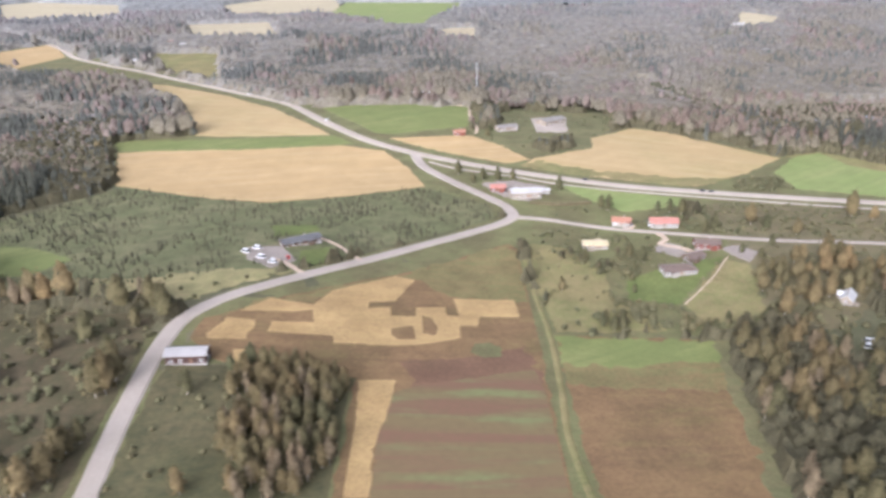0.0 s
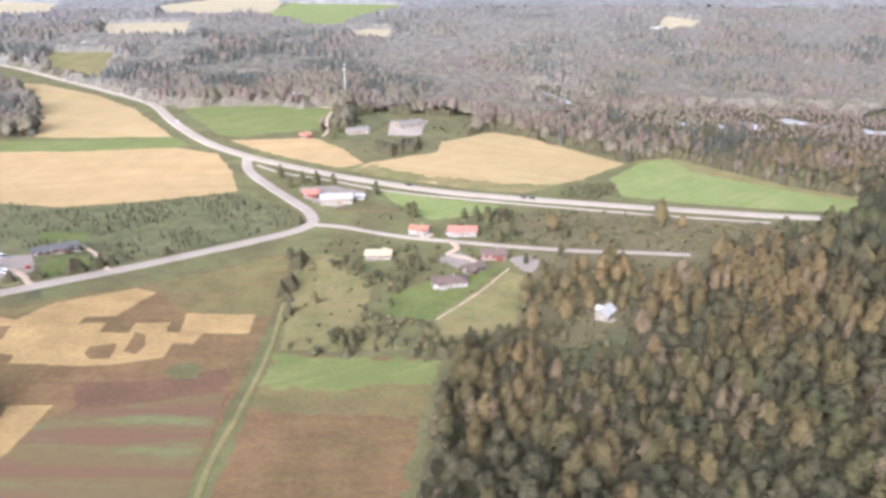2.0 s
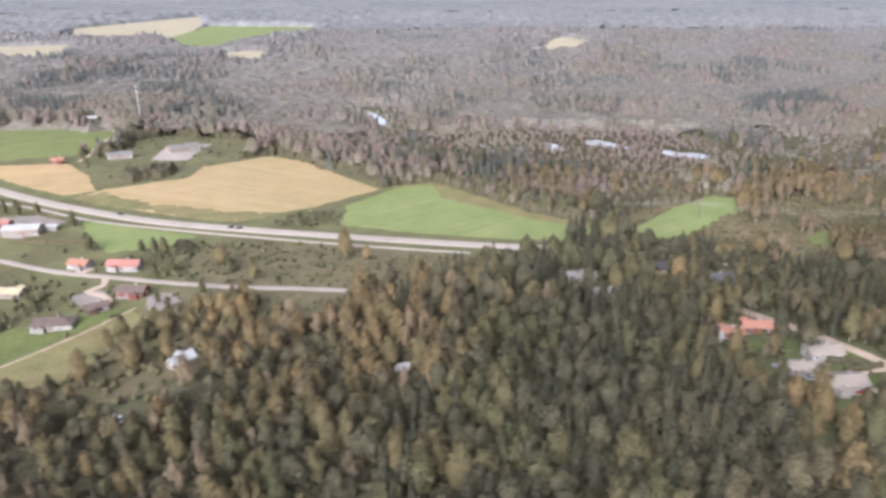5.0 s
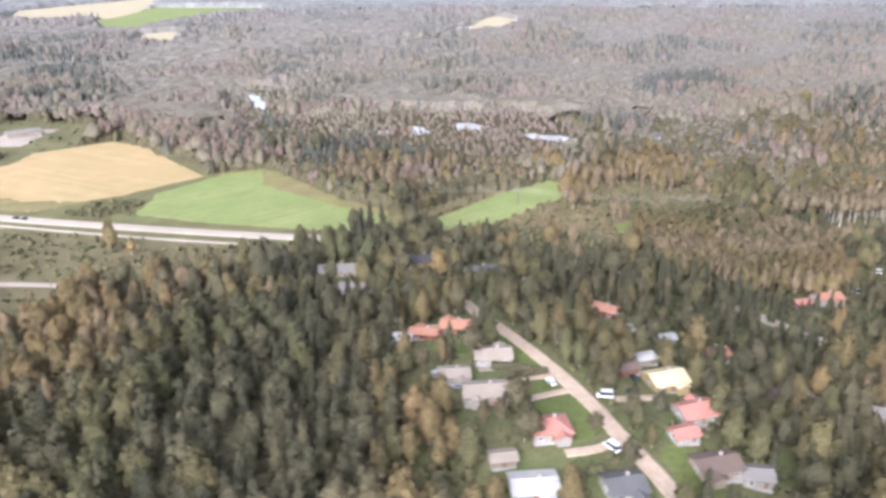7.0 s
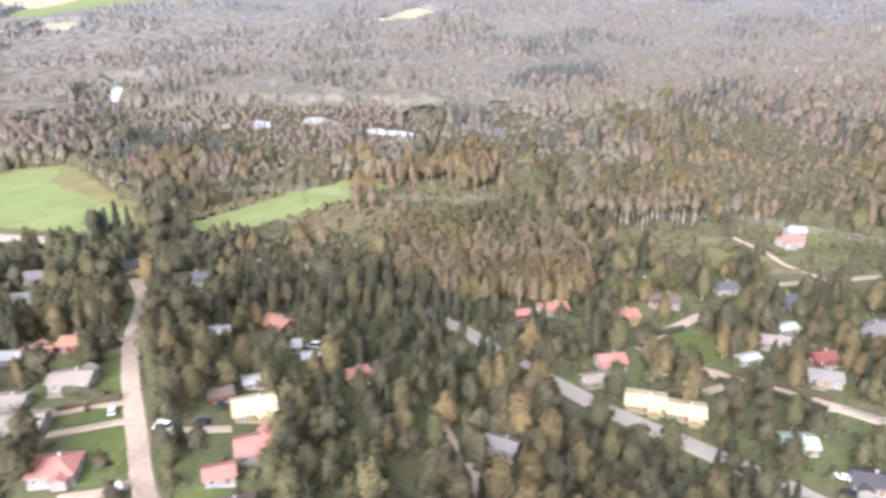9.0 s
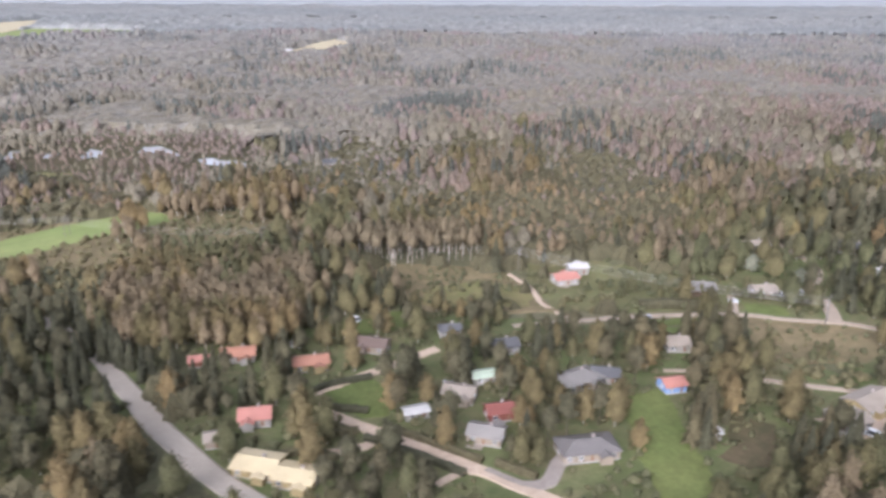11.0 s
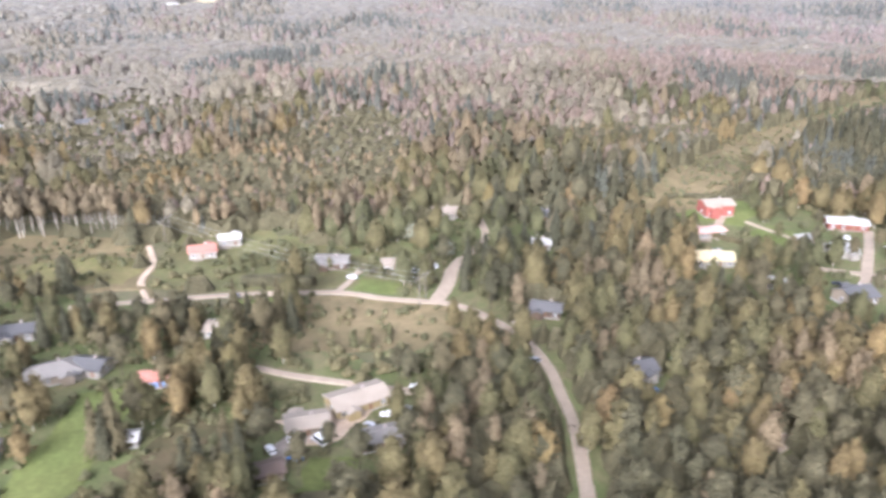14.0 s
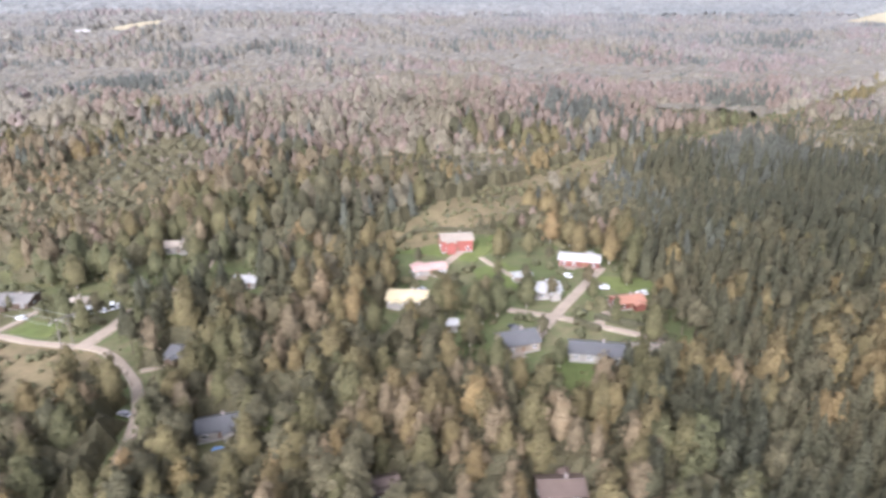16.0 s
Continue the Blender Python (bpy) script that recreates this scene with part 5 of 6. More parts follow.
zone_poly([(-342, 1190), (-319, 1457), (-200, 1509), (-47, 1446), (82, 1208), (62, 850), (-54, 838), (-150, 855), (-200, 905), (-289, 1025)], 13)
zone_poly([(-765, 1633), (-532, 1530), (-450, 1249), (-487, 1185), (-620, 1309)], 13)
zone_poly([(-640, 1091), (-553, 1110), (-362, 975), (-240, 733), (-317, 715), (-255, 575), (-310, 485), (-500, 500), (-700, 900)], 13)
zone_poly([(118, 180), (116, 318), (160, 335), (211, 312), (311, 360), (330, 300), (280, 180)], 2)
zone_poly([(280, 150), (320, 360), (400, 400), (430, 330), (440, 240), (420, 150)], 1)
zone_poly([(150, 335), (161, 349), (177, 446), (182, 470), (160, 512), (201, 520), (305, 498), (385, 488), (380, 462), (300, 430), (233, 368), (195, 330)], 15)
zone_poly([(50, 335), (50, 470), (100, 476), (160, 506), (186, 470), (180, 446), (190, 400), (186, 352), (150, 335), (130, 330)], 15)
zone_poly([(52, 448), (72, 440), (90, 412), (88, 375), (106, 342), (54, 338)], 7)
zone_poly([(60, 485), (74, 470), (70, 424), (62, 424), (62, 462)], 6)
zone_poly([(80, 424), (96, 424), (108, 446), (120, 446), (108, 428), (104, 398), (104, 380), (97, 378), (98, 402)], 6)
zone_poly([(76, 350), (80, 366), (90, 374), (108, 358), (128, 338), (170, 342), (160, 328), (126, 328), (96, 344)], 6)
zone_poly([(176, 300), (205, 298), (222, 340), (222, 372), (186, 372), (180, 345)], 16)
zone_poly([(178, 344), (186, 362), (192, 404), (204, 400), (196, 350)], 6)
zone_poly([(-330, 486), (-252, 572), (-128, 516), (-14, 558), (36, 518), (33, 492), (-51, 420), (-94, 380), (-134, 336), (-240, 345)], 5)
zone_poly([(-177, 354), (-161, 369), (-135, 371), (-108, 379), (-85, 388), (-80, 380), (-111, 354), (-126, 333), (-134, 330), (-154, 343), (-172, 342)], 7)
zone_poly([(-218, 336), (-137, 326), (-131, 280), (-125, 160), (-260, 160)], 16)
zone_poly([(-122, 284), (-94, 282), (-39, 280), (-37, 160), (-122, 160)], 7)
zone_poly([(-86, 290), (-41, 281), (-41, 200), (-72, 212)], 17)
zone_poly([(28, 701), (61, 799), (150, 799), (184, 765), (140, 697), (131, 665), (78, 636)], 7)
zone_poly([(72, 650), (80, 672), (112, 684), (112, 662), (95, 650)], 1)
zone_poly([(36, 720), (45, 760), (30, 790), (60, 790), (55, 725)], 1)
zone_poly([(380, 455), (620, 460), (610, 380), (560, 250), (505, 180), (430, 220), (425, 330)], 3)
zone_poly([(610, 455), (720, 440), (800, 410), (810, 300), (700, 230), (610, 300)], 3)
zone_poly([(800, 470), (930, 515), (945, 455), (900, 400), (880, 330), (830, 295), (800, 300)], 3)
zone_poly([(975, 510), (1045, 512), (1110, 480), (1110, 365), (1020, 345), (975, 400)], 3)
zone_poly([(990, 500), (1045, 505), (1090, 470), (1095, 425), (1070, 400), (1040, 365), (1025, 380), (1030, 420), (985, 425), (985, 470)], 16)
zone_poly([(690, 440), (735, 418), (800, 426), (842, 424), (842, 402), (740, 398), (700, 412)], 7)
zone_poly([(427, 525), (440, 545), (523, 612), (575, 610), (680, 610), (610, 500), (560, 470), (520, 440), (480, 480)], 4)
zone_poly([(300, 830), (441, 870), (571, 850), (600, 720), (560, 626), (520, 643), (453, 679), (379, 719), (320, 761)], 19)
zone_poly([(560, 490), (622, 500), (668, 470), (640, 405), (616, 395), (560, 415)], 8)
zone_poly([(690, 520), (722, 665), (780, 760), (1000, 760), (1000, 600), (850, 510), (740, 520)], 9)
zone_poly([(590, 640), (722, 740), (722, 620), (640, 600)], 9)
zone_poly([(300, 640), (420, 680), (540, 640), (560, 610), (440, 560), (350, 600)], 9)
zone_poly([(300, 830), (441, 870), (571, 850), (610, 720), (580, 650), (520, 670), (453, 690), (379, 719), (320, 761)], 19)
zone_poly([(235, 1010), (300, 1000), (312, 870), (340, 790), (285, 780), (240, 900)], 19)
zone_poly([(655, 496), (735, 496), (735, 524), (660, 524)], 14)
zone_poly([(561, 1252), (849, 1230), (900, 906), (800, 740), (655, 745), (561, 842)], 13)
zone_poly([(650, 470), (680, 496), (757, 498), (765, 443), (703, 438)], 7)
zone_poly([(758, 438), (756, 508), (800, 510), (850, 476), (884, 464), (880, 436), (838, 431), (800, 434)], 16)
zone_poly([(812, 350), (860, 356), (905, 350), (912, 380), (815, 385)], 6)
zone_poly([(835, 426), (880, 411), (897, 393), (870, 374), (827, 376), (803, 396)], 15)
zone_poly([(1070, 180), (1085, 330), (1100, 400), (1320, 400), (1320, 200)], 18)
zone_poly([(1048, 240), (1060, 345), (1100, 365), (1100, 240)], 18)
zone_poly([(1090, 330), (1090, 510), (1190, 690), (1320, 760), (1500, 700), (1300, 300)], 18)
zone_poly([(1195, 720), (1540, 1010), (1700, 1000), (1330, 660)], 9)
zone_poly([tuple(q) for q in np.concatenate([CUT_LINE + (-5, 6), (CUT_LINE + (18, -25))[::-1]])], 15)
zone_poly([(862, 240), (872, 345), (902, 392), (960, 398), (1000, 380), (1046, 330), (1046, 240)], 2)
rng = np.random.default_rng(5)
STAND = np.array([k in (0, 1, 2, 9, 10, 11, 12, 13, 18) for k in range(len(ZONES))] + [False])   # the last stands for none
GARDEN_TREES, OWN_COUNT = [], {"birch": 0, "spruce": 0, "pine": 0}
for zi, (zname, zlabel, gap, mix, (s0, s1), tint) in enumerate(ZONES):
    gx, gy = np.meshgrid(np.arange(X0, X0 + NX * CELL, gap), np.arange(Y0, Y0 + NY * CELL - gap, gap))
    gx = gx.ravel() + rng.uniform(-0.75, 0.75, gx.size) * gap
    gy = gy.ravel() + rng.uniform(-0.75, 0.75, gy.size) * gap
    i = np.clip(((gx - X0) / CELL).astype(int), 0, NX - 1)
    j = np.clip(((gy - Y0) / CELL).astype(int), 0, NY - 1)
    # neighbouring stands run into one another
    spread = np.where(gy > 640, 45, 8)
    i2 = np.clip(i + (rng.normal(0, 1, i.size) * spread).astype(int), 0, NX - 1)
    j2 = np.clip(j + (rng.normal(0, 1, j.size) * spread).astype(int), 0, NY - 1)
    here, there = ZONE[j, i], ZONE[j2, i2]
    ok = (np.where(STAND[here] & STAND[there], there, here) == zi) & ~OPEN[j, i]
    ok &= (gx > -60 - 0.62 * gy) & (gx < 1050 + 0.72 * (gy - 162)) & (gy > 145 + 0.11 * np.maximum(gx, -100))
    far = np.clip((gy - 620) / 500, 0, 1)
    if zi == 5:
        ok &= drift(gx, gy, 13.0, 61) > 0.24 + 0.2 * (drift(gx, gy, 60.0, 62) > 0.55)
    ok &= rng.uniform(0, 1, gx.size) > 0.38 * far + 0.2 * (gy > 1150) + 0.15 * (gy > 1600) + (0.06 if zi not in (5, 8) else 0.0)
    gx, gy = gx[ok], gy[ok]
    names, share = [k for k, _ in mix], np.array([s for _, s in mix])
    order = np.argsort([0 if k in ("spruce", "fir", "pine") else 1 for k in names], kind="stable")
    names, share = [names[k] for k in order], share[order]
    # like stands with like: groves of conifers, groves of leafy trees
    u = np.clip(0.5 + 0.9 * (drift(gx, gy, 34.0, 3) - 0.5) + np.where(gy > 600, 1.6, 0.6) * (drift(gx, gy * 0.6, 95.0, 6) - 0.5) + 0.6 * (drift(gx, gy, 11.0, 4) - 0.5) + np.where(gy > 500, 0.45, 0.8) * (rng.uniform(0, 1, len(gx)) - 0.5), 0, 0.999)
    u = np.argsort(np.argsort(u)) / max(1, len(u))
    pick = np.minimum(np.searchsorted(np.cumsum(share / share.sum()), u), len(names) - 1)
    patch = drift(gx, gy, 24.0, 8)
    tn = np.clip(tint + rng.normal(0, 0.07, len(gx)) + 0.5 * (drift(gx, gy, 18.0, 12) - 0.5) + 0.7 * (drift(gx, gy * 0.6, 75.0, 14) - 0.5) + np.where(gy > 700, 0.9, 0.2) * (drift(gx, gy * 0.5, 160.0, 31) - 0.5) + 0.3 * (rng.uniform(0, 1, len(gx)) > 0.955) * (gy < 500), 0, 1)
    sz = s0 + (s1 - s0) * np.clip(rng.beta(1.6, 1.6, len(gx)) * 0.7 + 0.6 * (patch - 0.25), 0, 1.15)
    # felled and replanted blocks: old and young stands side by side
    block = np.clip((drift(gx + 30 * drift(gx, gy, 35.0, 52), gy * 1.5, 85.0, 51) - 0.38) / 0.24, 0, 1)
    sz = np.where((gy > 470) & STAND[zi], sz * (0.62 + 0.55 * block), sz)
    tn = np.where((gy > 470) & STAND[zi], np.clip(tn + 0.14 * (0.5 - block), 0, 1), tn)
    rows = []
    # painted haze: with distance trees swap to paler kinds and greyer tints
    haze_tint = 0.13 + 0.73 * np.clip((gy - 480) / 1500, 0, 1) ** 0.65
    hazed_kind = 0.6 * drift(gx, gy * 0.7, 40.0, 41) + 0.4 * rng.uniform(0, 1, len(gx)) < 0.15 + 0.75 * np.clip((gy - 440) / 340, -0.2, 1)
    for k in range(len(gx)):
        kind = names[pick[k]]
        if hazed_kind[k] and STAND[zi]:
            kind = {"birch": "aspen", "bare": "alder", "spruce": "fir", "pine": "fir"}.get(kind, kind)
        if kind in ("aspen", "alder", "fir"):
            tn[k] = np.clip(haze_tint[k] + 0.3 * (tn[k] - 0.45), 0, 1)
        near = gy[k] - 0.12 * gx[k]
        lod = 0 if near < 345 else 1 if near < 680 else 2
        if zi == 5:
            lod = 2
        if zi == 3 and kind != "bush" and near < 330 and OWN_COUNT[kind] < 270 and k % 3 == 0:
            GARDEN_TREES.append((kind, gx[k], gy[k], sz[k]))
            OWN_COUNT[kind] += 1
            continue
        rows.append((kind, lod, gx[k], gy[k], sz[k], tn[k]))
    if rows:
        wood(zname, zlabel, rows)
gap = 4.3
gx, gy = np.meshgrid(np.arange(400, 1120, gap), np.arange(220, 520, gap))
gx, gy = gx.ravel() + rng.uniform(-0.7, 0.7, gx.size) * gap, gy.ravel() + rng.uniform(-0.7, 0.7, gy.size) * gap
i, j = ((gx - X0) / CELL).astype(int), ((gy - Y0) / CELL).astype(int)
ok = np.isin(ZONE[j, i], (3, 7)) & ~HARD[j, i] & (drift(gx, gy, 9.0, 21) > 0.42)
wood("garden_shrubs", "garden shrubs, berry bushes and young fruit trees", [("bush", 1, x, y, q, c) for x, y, q, c in zip(gx[ok], gy[ok], rng.uniform(0.28, 0.75, ok.sum()), rng.uniform(0.1, 0.6, ok.sum()))], "shrubs")
TREE_WORDS = {"golden": ("birch_tree", "broad birch with golden yellow autumn leaves"), "willow": ("willow_tree", "round silver-green willow beside a lane"), "birch": ("birch_tree", "garden birch with yellowing autumn leaves"), "spruce": ("spruce_tree", "dark green conical spruce in a garden"), "pine": ("pine_tree", "green pine with a bare lower trunk"), "bare": ("birch_tree", "thin autumn birch in a garden")}
SHAPE["golden"], SHAPE["willow"] = (20.0, 0.36), (14.0, 0.5)
OWN_LEAVES = {"golden": leaf("golden_birch_leaves", [(0.175, 0.148, 0.068), (0.205, 0.162, 0.072), (0.24, 0.172, 0.076), (0.21, 0.146, 0.072)], True),
              "willow": leaf("willow_leaves", [(0.2, 0.2, 0.14), (0.22, 0.22, 0.155)], True)}
OWN = {}
for kind in ("birch", "spruce", "pine", "bare", "golden", "willow"):
    for n in range(4):
        v, f, idx = PROTO[kind if kind in KINDS else "birch", 0][n]
        nn = np.stack([v[:, 0], v[:, 1], (v[:, 2] - 0.42) / 0.25 + 0.65 / SHAPE[kind][1]], 1)
        pieces = []
        for nm, sel in (("trunk", idx < 2), ("crown", idx >= 2)):
            me = mesh_of(nm, v, f[sel], [OWN_LEAVES[kind] if nm == "crown" and kind in OWN_LEAVES else OWN_MATS[int(idx[sel][0])]],
                         normals=None if nm == "trunk" else nn / np.linalg.norm(nn, axis=1, keepdims=True))
            pieces.append((nm, me))
        OWN[kind, n] = pieces
# trees that stand by themselves in gardens and meadows
for kind, size, spots in [("spruce", 0.8, [(783, 325), (780, 327), (785, 328), (808, 310), (812, 308), (816, 308), (819, 309), (822, 310), (809, 317), (817, 317), (810, 397), (816, 398), (821, 396), (826, 392), (805, 399)]),
                          ("pine", 0.6, [(789, 344), (755, 405), (760, 404), (749, 406), (787, 402), (792, 400), (782, 407), (765, 378), (461, 270), (469, 262), (456, 270), (486, 317)]),
                          ("birch", 0.75, [(812, 352), (825, 371), (807, 377), (482, 344), (482, 326), (503, 319), (451, 256)]), ("birch", 0.42, [(78, 342), (83, 338), (87, 339), (80, 346), (83, 424), (466, 274), (502, 272)]),
                          ("pine", 0.8, [(782, 331), (788, 337), (690, 365), (683, 368), (703, 336), (734, 331), (741, 335), (684, 318), (672, 316), (783, 389), (788, 391), (807, 387), (817, 384), (866, 352), (876, 352), (884, 346), (894, 347), (878, 325), (924, 376), (947, 407), (467, 262), (632, 287)]),
                          ("spruce", 0.72, [(748, 393), (742, 389), (753, 398), (657, 411), (684, 451), (709, 440), (652, 423), (681, 442), (378, 470), (384, 466)]),
                          ("golden", 0.8, [(874, 314), (920, 324), (928, 330), (958, 328), (898, 309), (934, 322), (811, 359), (950, 494), (912, 514), (1063, 492), (959, 384), (1102, 441), (1010, 343), (436, 277), (554, 264), (576, 305), (449, 428), (1119, 350)]),
                          ("birch", 0.7, [(983, 326), (973, 311), (994, 322), (976, 330), (913, 316), (970, 372), (984, 368), (557, 374)]), ("pine", 0.5, [(1000, 467), (1012, 431), (1023, 423), (1041, 438), (1064, 429), (1056, 462), (1048, 421), (977, 432), (1013, 385), (998, 406), (1105, 456), (1038, 389), (1040, 476)]),
                          ("birch", 0.45, [(990, 449), (1005, 426), (1027, 415), (1064, 422), (1066, 399), (1032, 451), (976, 411), (1004, 395), (1015, 372), (1081, 434), (1085, 414), (1040, 372), (1039, 491)]),
                          ("birch", 0.32, [(790, 467), (797, 458), (801, 461), (806, 464), (814, 452), (852, 444), (857, 440), (858, 456), (835, 454), (853, 380), (860, 386), (848, 378), (896, 414), (900, 424), (909, 413), (915, 433), (894, 448), (926, 455), (930, 430), (903, 395)]),
                          ("birch", 0.5, [(111, 430), (117, 423), (113, 506), (109, 512), (85, 551), (21, 568), (29, 575), (40, 571), (52, 573), (10, 590), (146, 501), (154, 500), (161, 496), (166, 461), (174, 467), (199, 436), (207, 465), (-104, 261), (-90, 276), (-83, 283)]),
                          ("birch", 0.33, [(103, 382), (105, 397), (109, 410), (182, 345), (187, 317), (142, 346), (149, 341), (160, 343), (120, 342), (128, 335), (133, 338), (178, 428), (186, 419), (193, 404)]),
                          ("willow", 0.62, [(869, 485), (886, 458), (872, 480)]),
                          ("spruce", 0.36, [(98, 336), (53, 373)]), ("pine", 0.34, [(71, 430), (69, 427), (75, 431), (89, 412), (94, 413), (80, 424), (104, 432)])]:
    for n, (x, y) in enumerate(spots):
        GARDEN_TREES.append((kind, x, y, size * (0.85 + 0.3 * ((n * 7) % 5) / 4)))
for k, (kind, x, y, s) in enumerate(GARDEN_TREES):
    h0, w0 = SHAPE[kind]
    h = h0 * s
    t = new(TREE_WORDS[kind][0])
    t.matrix_world = pose(x, y, float(ground_z(x, y)), 0, 0, 77.0 * k) @ Matrix.Diagonal((h * w0, h * w0, h, 1))
    tagged(t, TREE_WORDS[kind][1], "tree", "garden trees")
    for nm, me in OWN[kind, k % 4]:
        p = new(nm, me)
        p.parent = t

# far woods: an uneven canopy of crowns that leaves the clearings free
def canopy(name, xs, ys, height, rough):
    gx, gy = np.meshgrid(xs, ys)
    rng = np.random.default_rng(len(xs))
    sx, sy = xs[1] - xs[0], ys[1] - ys[0]
    v = np.stack([gx + rng.uniform(-0.4, 0.4, gx.shape) * sx, gy + rng.uniform(-0.4, 0.4, gx.shape) * sy,
                  ground_z(gx, gy) + height + rng.normal(0, rough, gx.shape) + 3 * np.sin(gx * 0.013) * np.sin(gy * 0.017)], 2)
    w = len(xs)
    i, j = np.meshgrid(np.arange(w - 1), np.arange(len(ys) - 1))
    mid = np.stack([gx[:-1, :-1] + sx / 2, gy[:-1, :-1] + sy / 2], 2)
    ok = np.ones(i.shape, bool)
    for p in FAR_OPEN + [[tuple(q) for q in np.concatenate([smooth_line(HWY[:4], 60) + (14, 14), (smooth_line(HWY[:4], 60) - (14, 14))[::-1]])]]:
        ok &= ~inside(p, mid[..., 0], mid[..., 1])
    ok &= (mid[..., 0] > -200 - 0.66 * mid[..., 1]) & (mid[..., 0] < 1200 + 0.76 * (mid[..., 1] - 162))
    rim = np.zeros(gx.shape, bool)
    for a, b in ((0, 0), (0, 1), (1, 0), (1, 1)):
        rim[a:a + ok.shape[0], b:b + ok.shape[1]] |= ~ok
    v[..., 2] = np.where(rim, ground_z(gx, gy) - 1, v[..., 2])
    k = (j * w + i)[ok]
    f = np.concatenate([np.stack([k, k + 1, k + w + 1], 1), np.stack([k, k + w + 1, k + w], 1)])
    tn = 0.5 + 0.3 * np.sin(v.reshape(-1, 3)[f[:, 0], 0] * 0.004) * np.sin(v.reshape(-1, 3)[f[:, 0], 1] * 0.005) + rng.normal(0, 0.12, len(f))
    # these crown colours are pale blue-grey because haze is painted into them
    ob = new(name, mesh_of(name, v.reshape(-1, 3), f, [leaf("hazed_far_leaves", [(0.205, 0.212, 0.207), (0.232, 0.234, 0.222), (0.252, 0.248, 0.232), (0.266, 0.258, 0.24)], grain=0.15)], None, np.clip(tn, 0, 1)))
    return tagged(ob, "far unbroken autumn forest", "wood", kind="stuff")


def gap_filler(name, x0, x1, y0, y1, step, height, rough):
    """A rough leafy layer added wherever a wood stands, to fill dark gaps between crowns."""
    g = np.random.default_rng(int(step * 10))
    xs, ys = np.arange(x0, x1, step), np.arange(y0, y1, step)
    gx, gy = np.meshgrid(xs, ys)
    i = np.clip(((gx - X0) / CELL).astype(int), 0, NX - 1)
    j = np.clip(((gy - Y0) / CELL).astype(int), 0, NY - 1)
    leafy = STAND[ZONE[j, i]] & ~OPEN[j, i]
    v = np.stack([gx + g.uniform(-0.4, 0.4, gx.shape) * step, gy + g.uniform(-0.4, 0.4, gx.shape) * step,
                  ground_z(gx, gy) + np.where(leafy, height + g.normal(0, rough, gx.shape), -0.8)], 2).reshape(-1, 3)
    ok = leafy[:-1, :-1] | leafy[1:, :-1] | leafy[:-1, 1:] | leafy[1:, 1:]
    mx, my = gx[:-1, :-1], gy[:-1, :-1]
    ok &= (mx > -60 - 0.64 * my) & (mx < 1060 + 0.74 * (my - 162)) & (my > 140 + 0.11 * np.maximum(mx, -100))
    w = len(xs)
    k = (np.arange(len(ys) - 1)[:, None] * w + np.arange(w - 1)[None])[ok]
    f = np.concatenate([np.stack([k, k + 1, k + w + 1], 1), np.stack([k, k + w + 1, k + w], 1)])
    # the far layer's tint pales with distance: haze painted in
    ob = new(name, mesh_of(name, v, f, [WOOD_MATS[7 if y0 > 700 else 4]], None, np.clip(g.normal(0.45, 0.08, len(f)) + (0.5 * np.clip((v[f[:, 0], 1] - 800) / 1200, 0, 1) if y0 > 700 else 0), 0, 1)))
    ob.data.shade_flat()
    return tagged(ob, "leafy layer added to fill gaps under forest trees", "undergrowth", kind="stuff")


gap_filler("undergrowth", -400, 1500, 140, 800, 3.4, 6.5, 1.6)
gap_filler("far_gap_layer", -1400, 2500, 800, 2100, 9.5, 8.5, 1.4)
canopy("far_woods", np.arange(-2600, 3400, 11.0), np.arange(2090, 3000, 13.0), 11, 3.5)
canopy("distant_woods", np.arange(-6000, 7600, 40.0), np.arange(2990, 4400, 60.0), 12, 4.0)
# added backdrop: its blue-grey colour and faint glow imitate haze
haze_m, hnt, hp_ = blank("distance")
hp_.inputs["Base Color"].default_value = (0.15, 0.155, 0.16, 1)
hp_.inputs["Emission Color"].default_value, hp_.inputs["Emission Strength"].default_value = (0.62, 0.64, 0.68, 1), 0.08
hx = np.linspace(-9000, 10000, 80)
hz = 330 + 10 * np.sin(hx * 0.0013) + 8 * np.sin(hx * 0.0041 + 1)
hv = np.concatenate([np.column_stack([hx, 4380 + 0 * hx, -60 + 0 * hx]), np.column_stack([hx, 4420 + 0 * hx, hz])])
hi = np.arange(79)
tagged(new("backdrop", mesh_of("backdrop", hv, np.stack([hi, hi + 1, hi + 81, hi + 80], 1), [haze_m])), "added backdrop of far distance, haze painted and glowing", "backdrop", kind="structure")

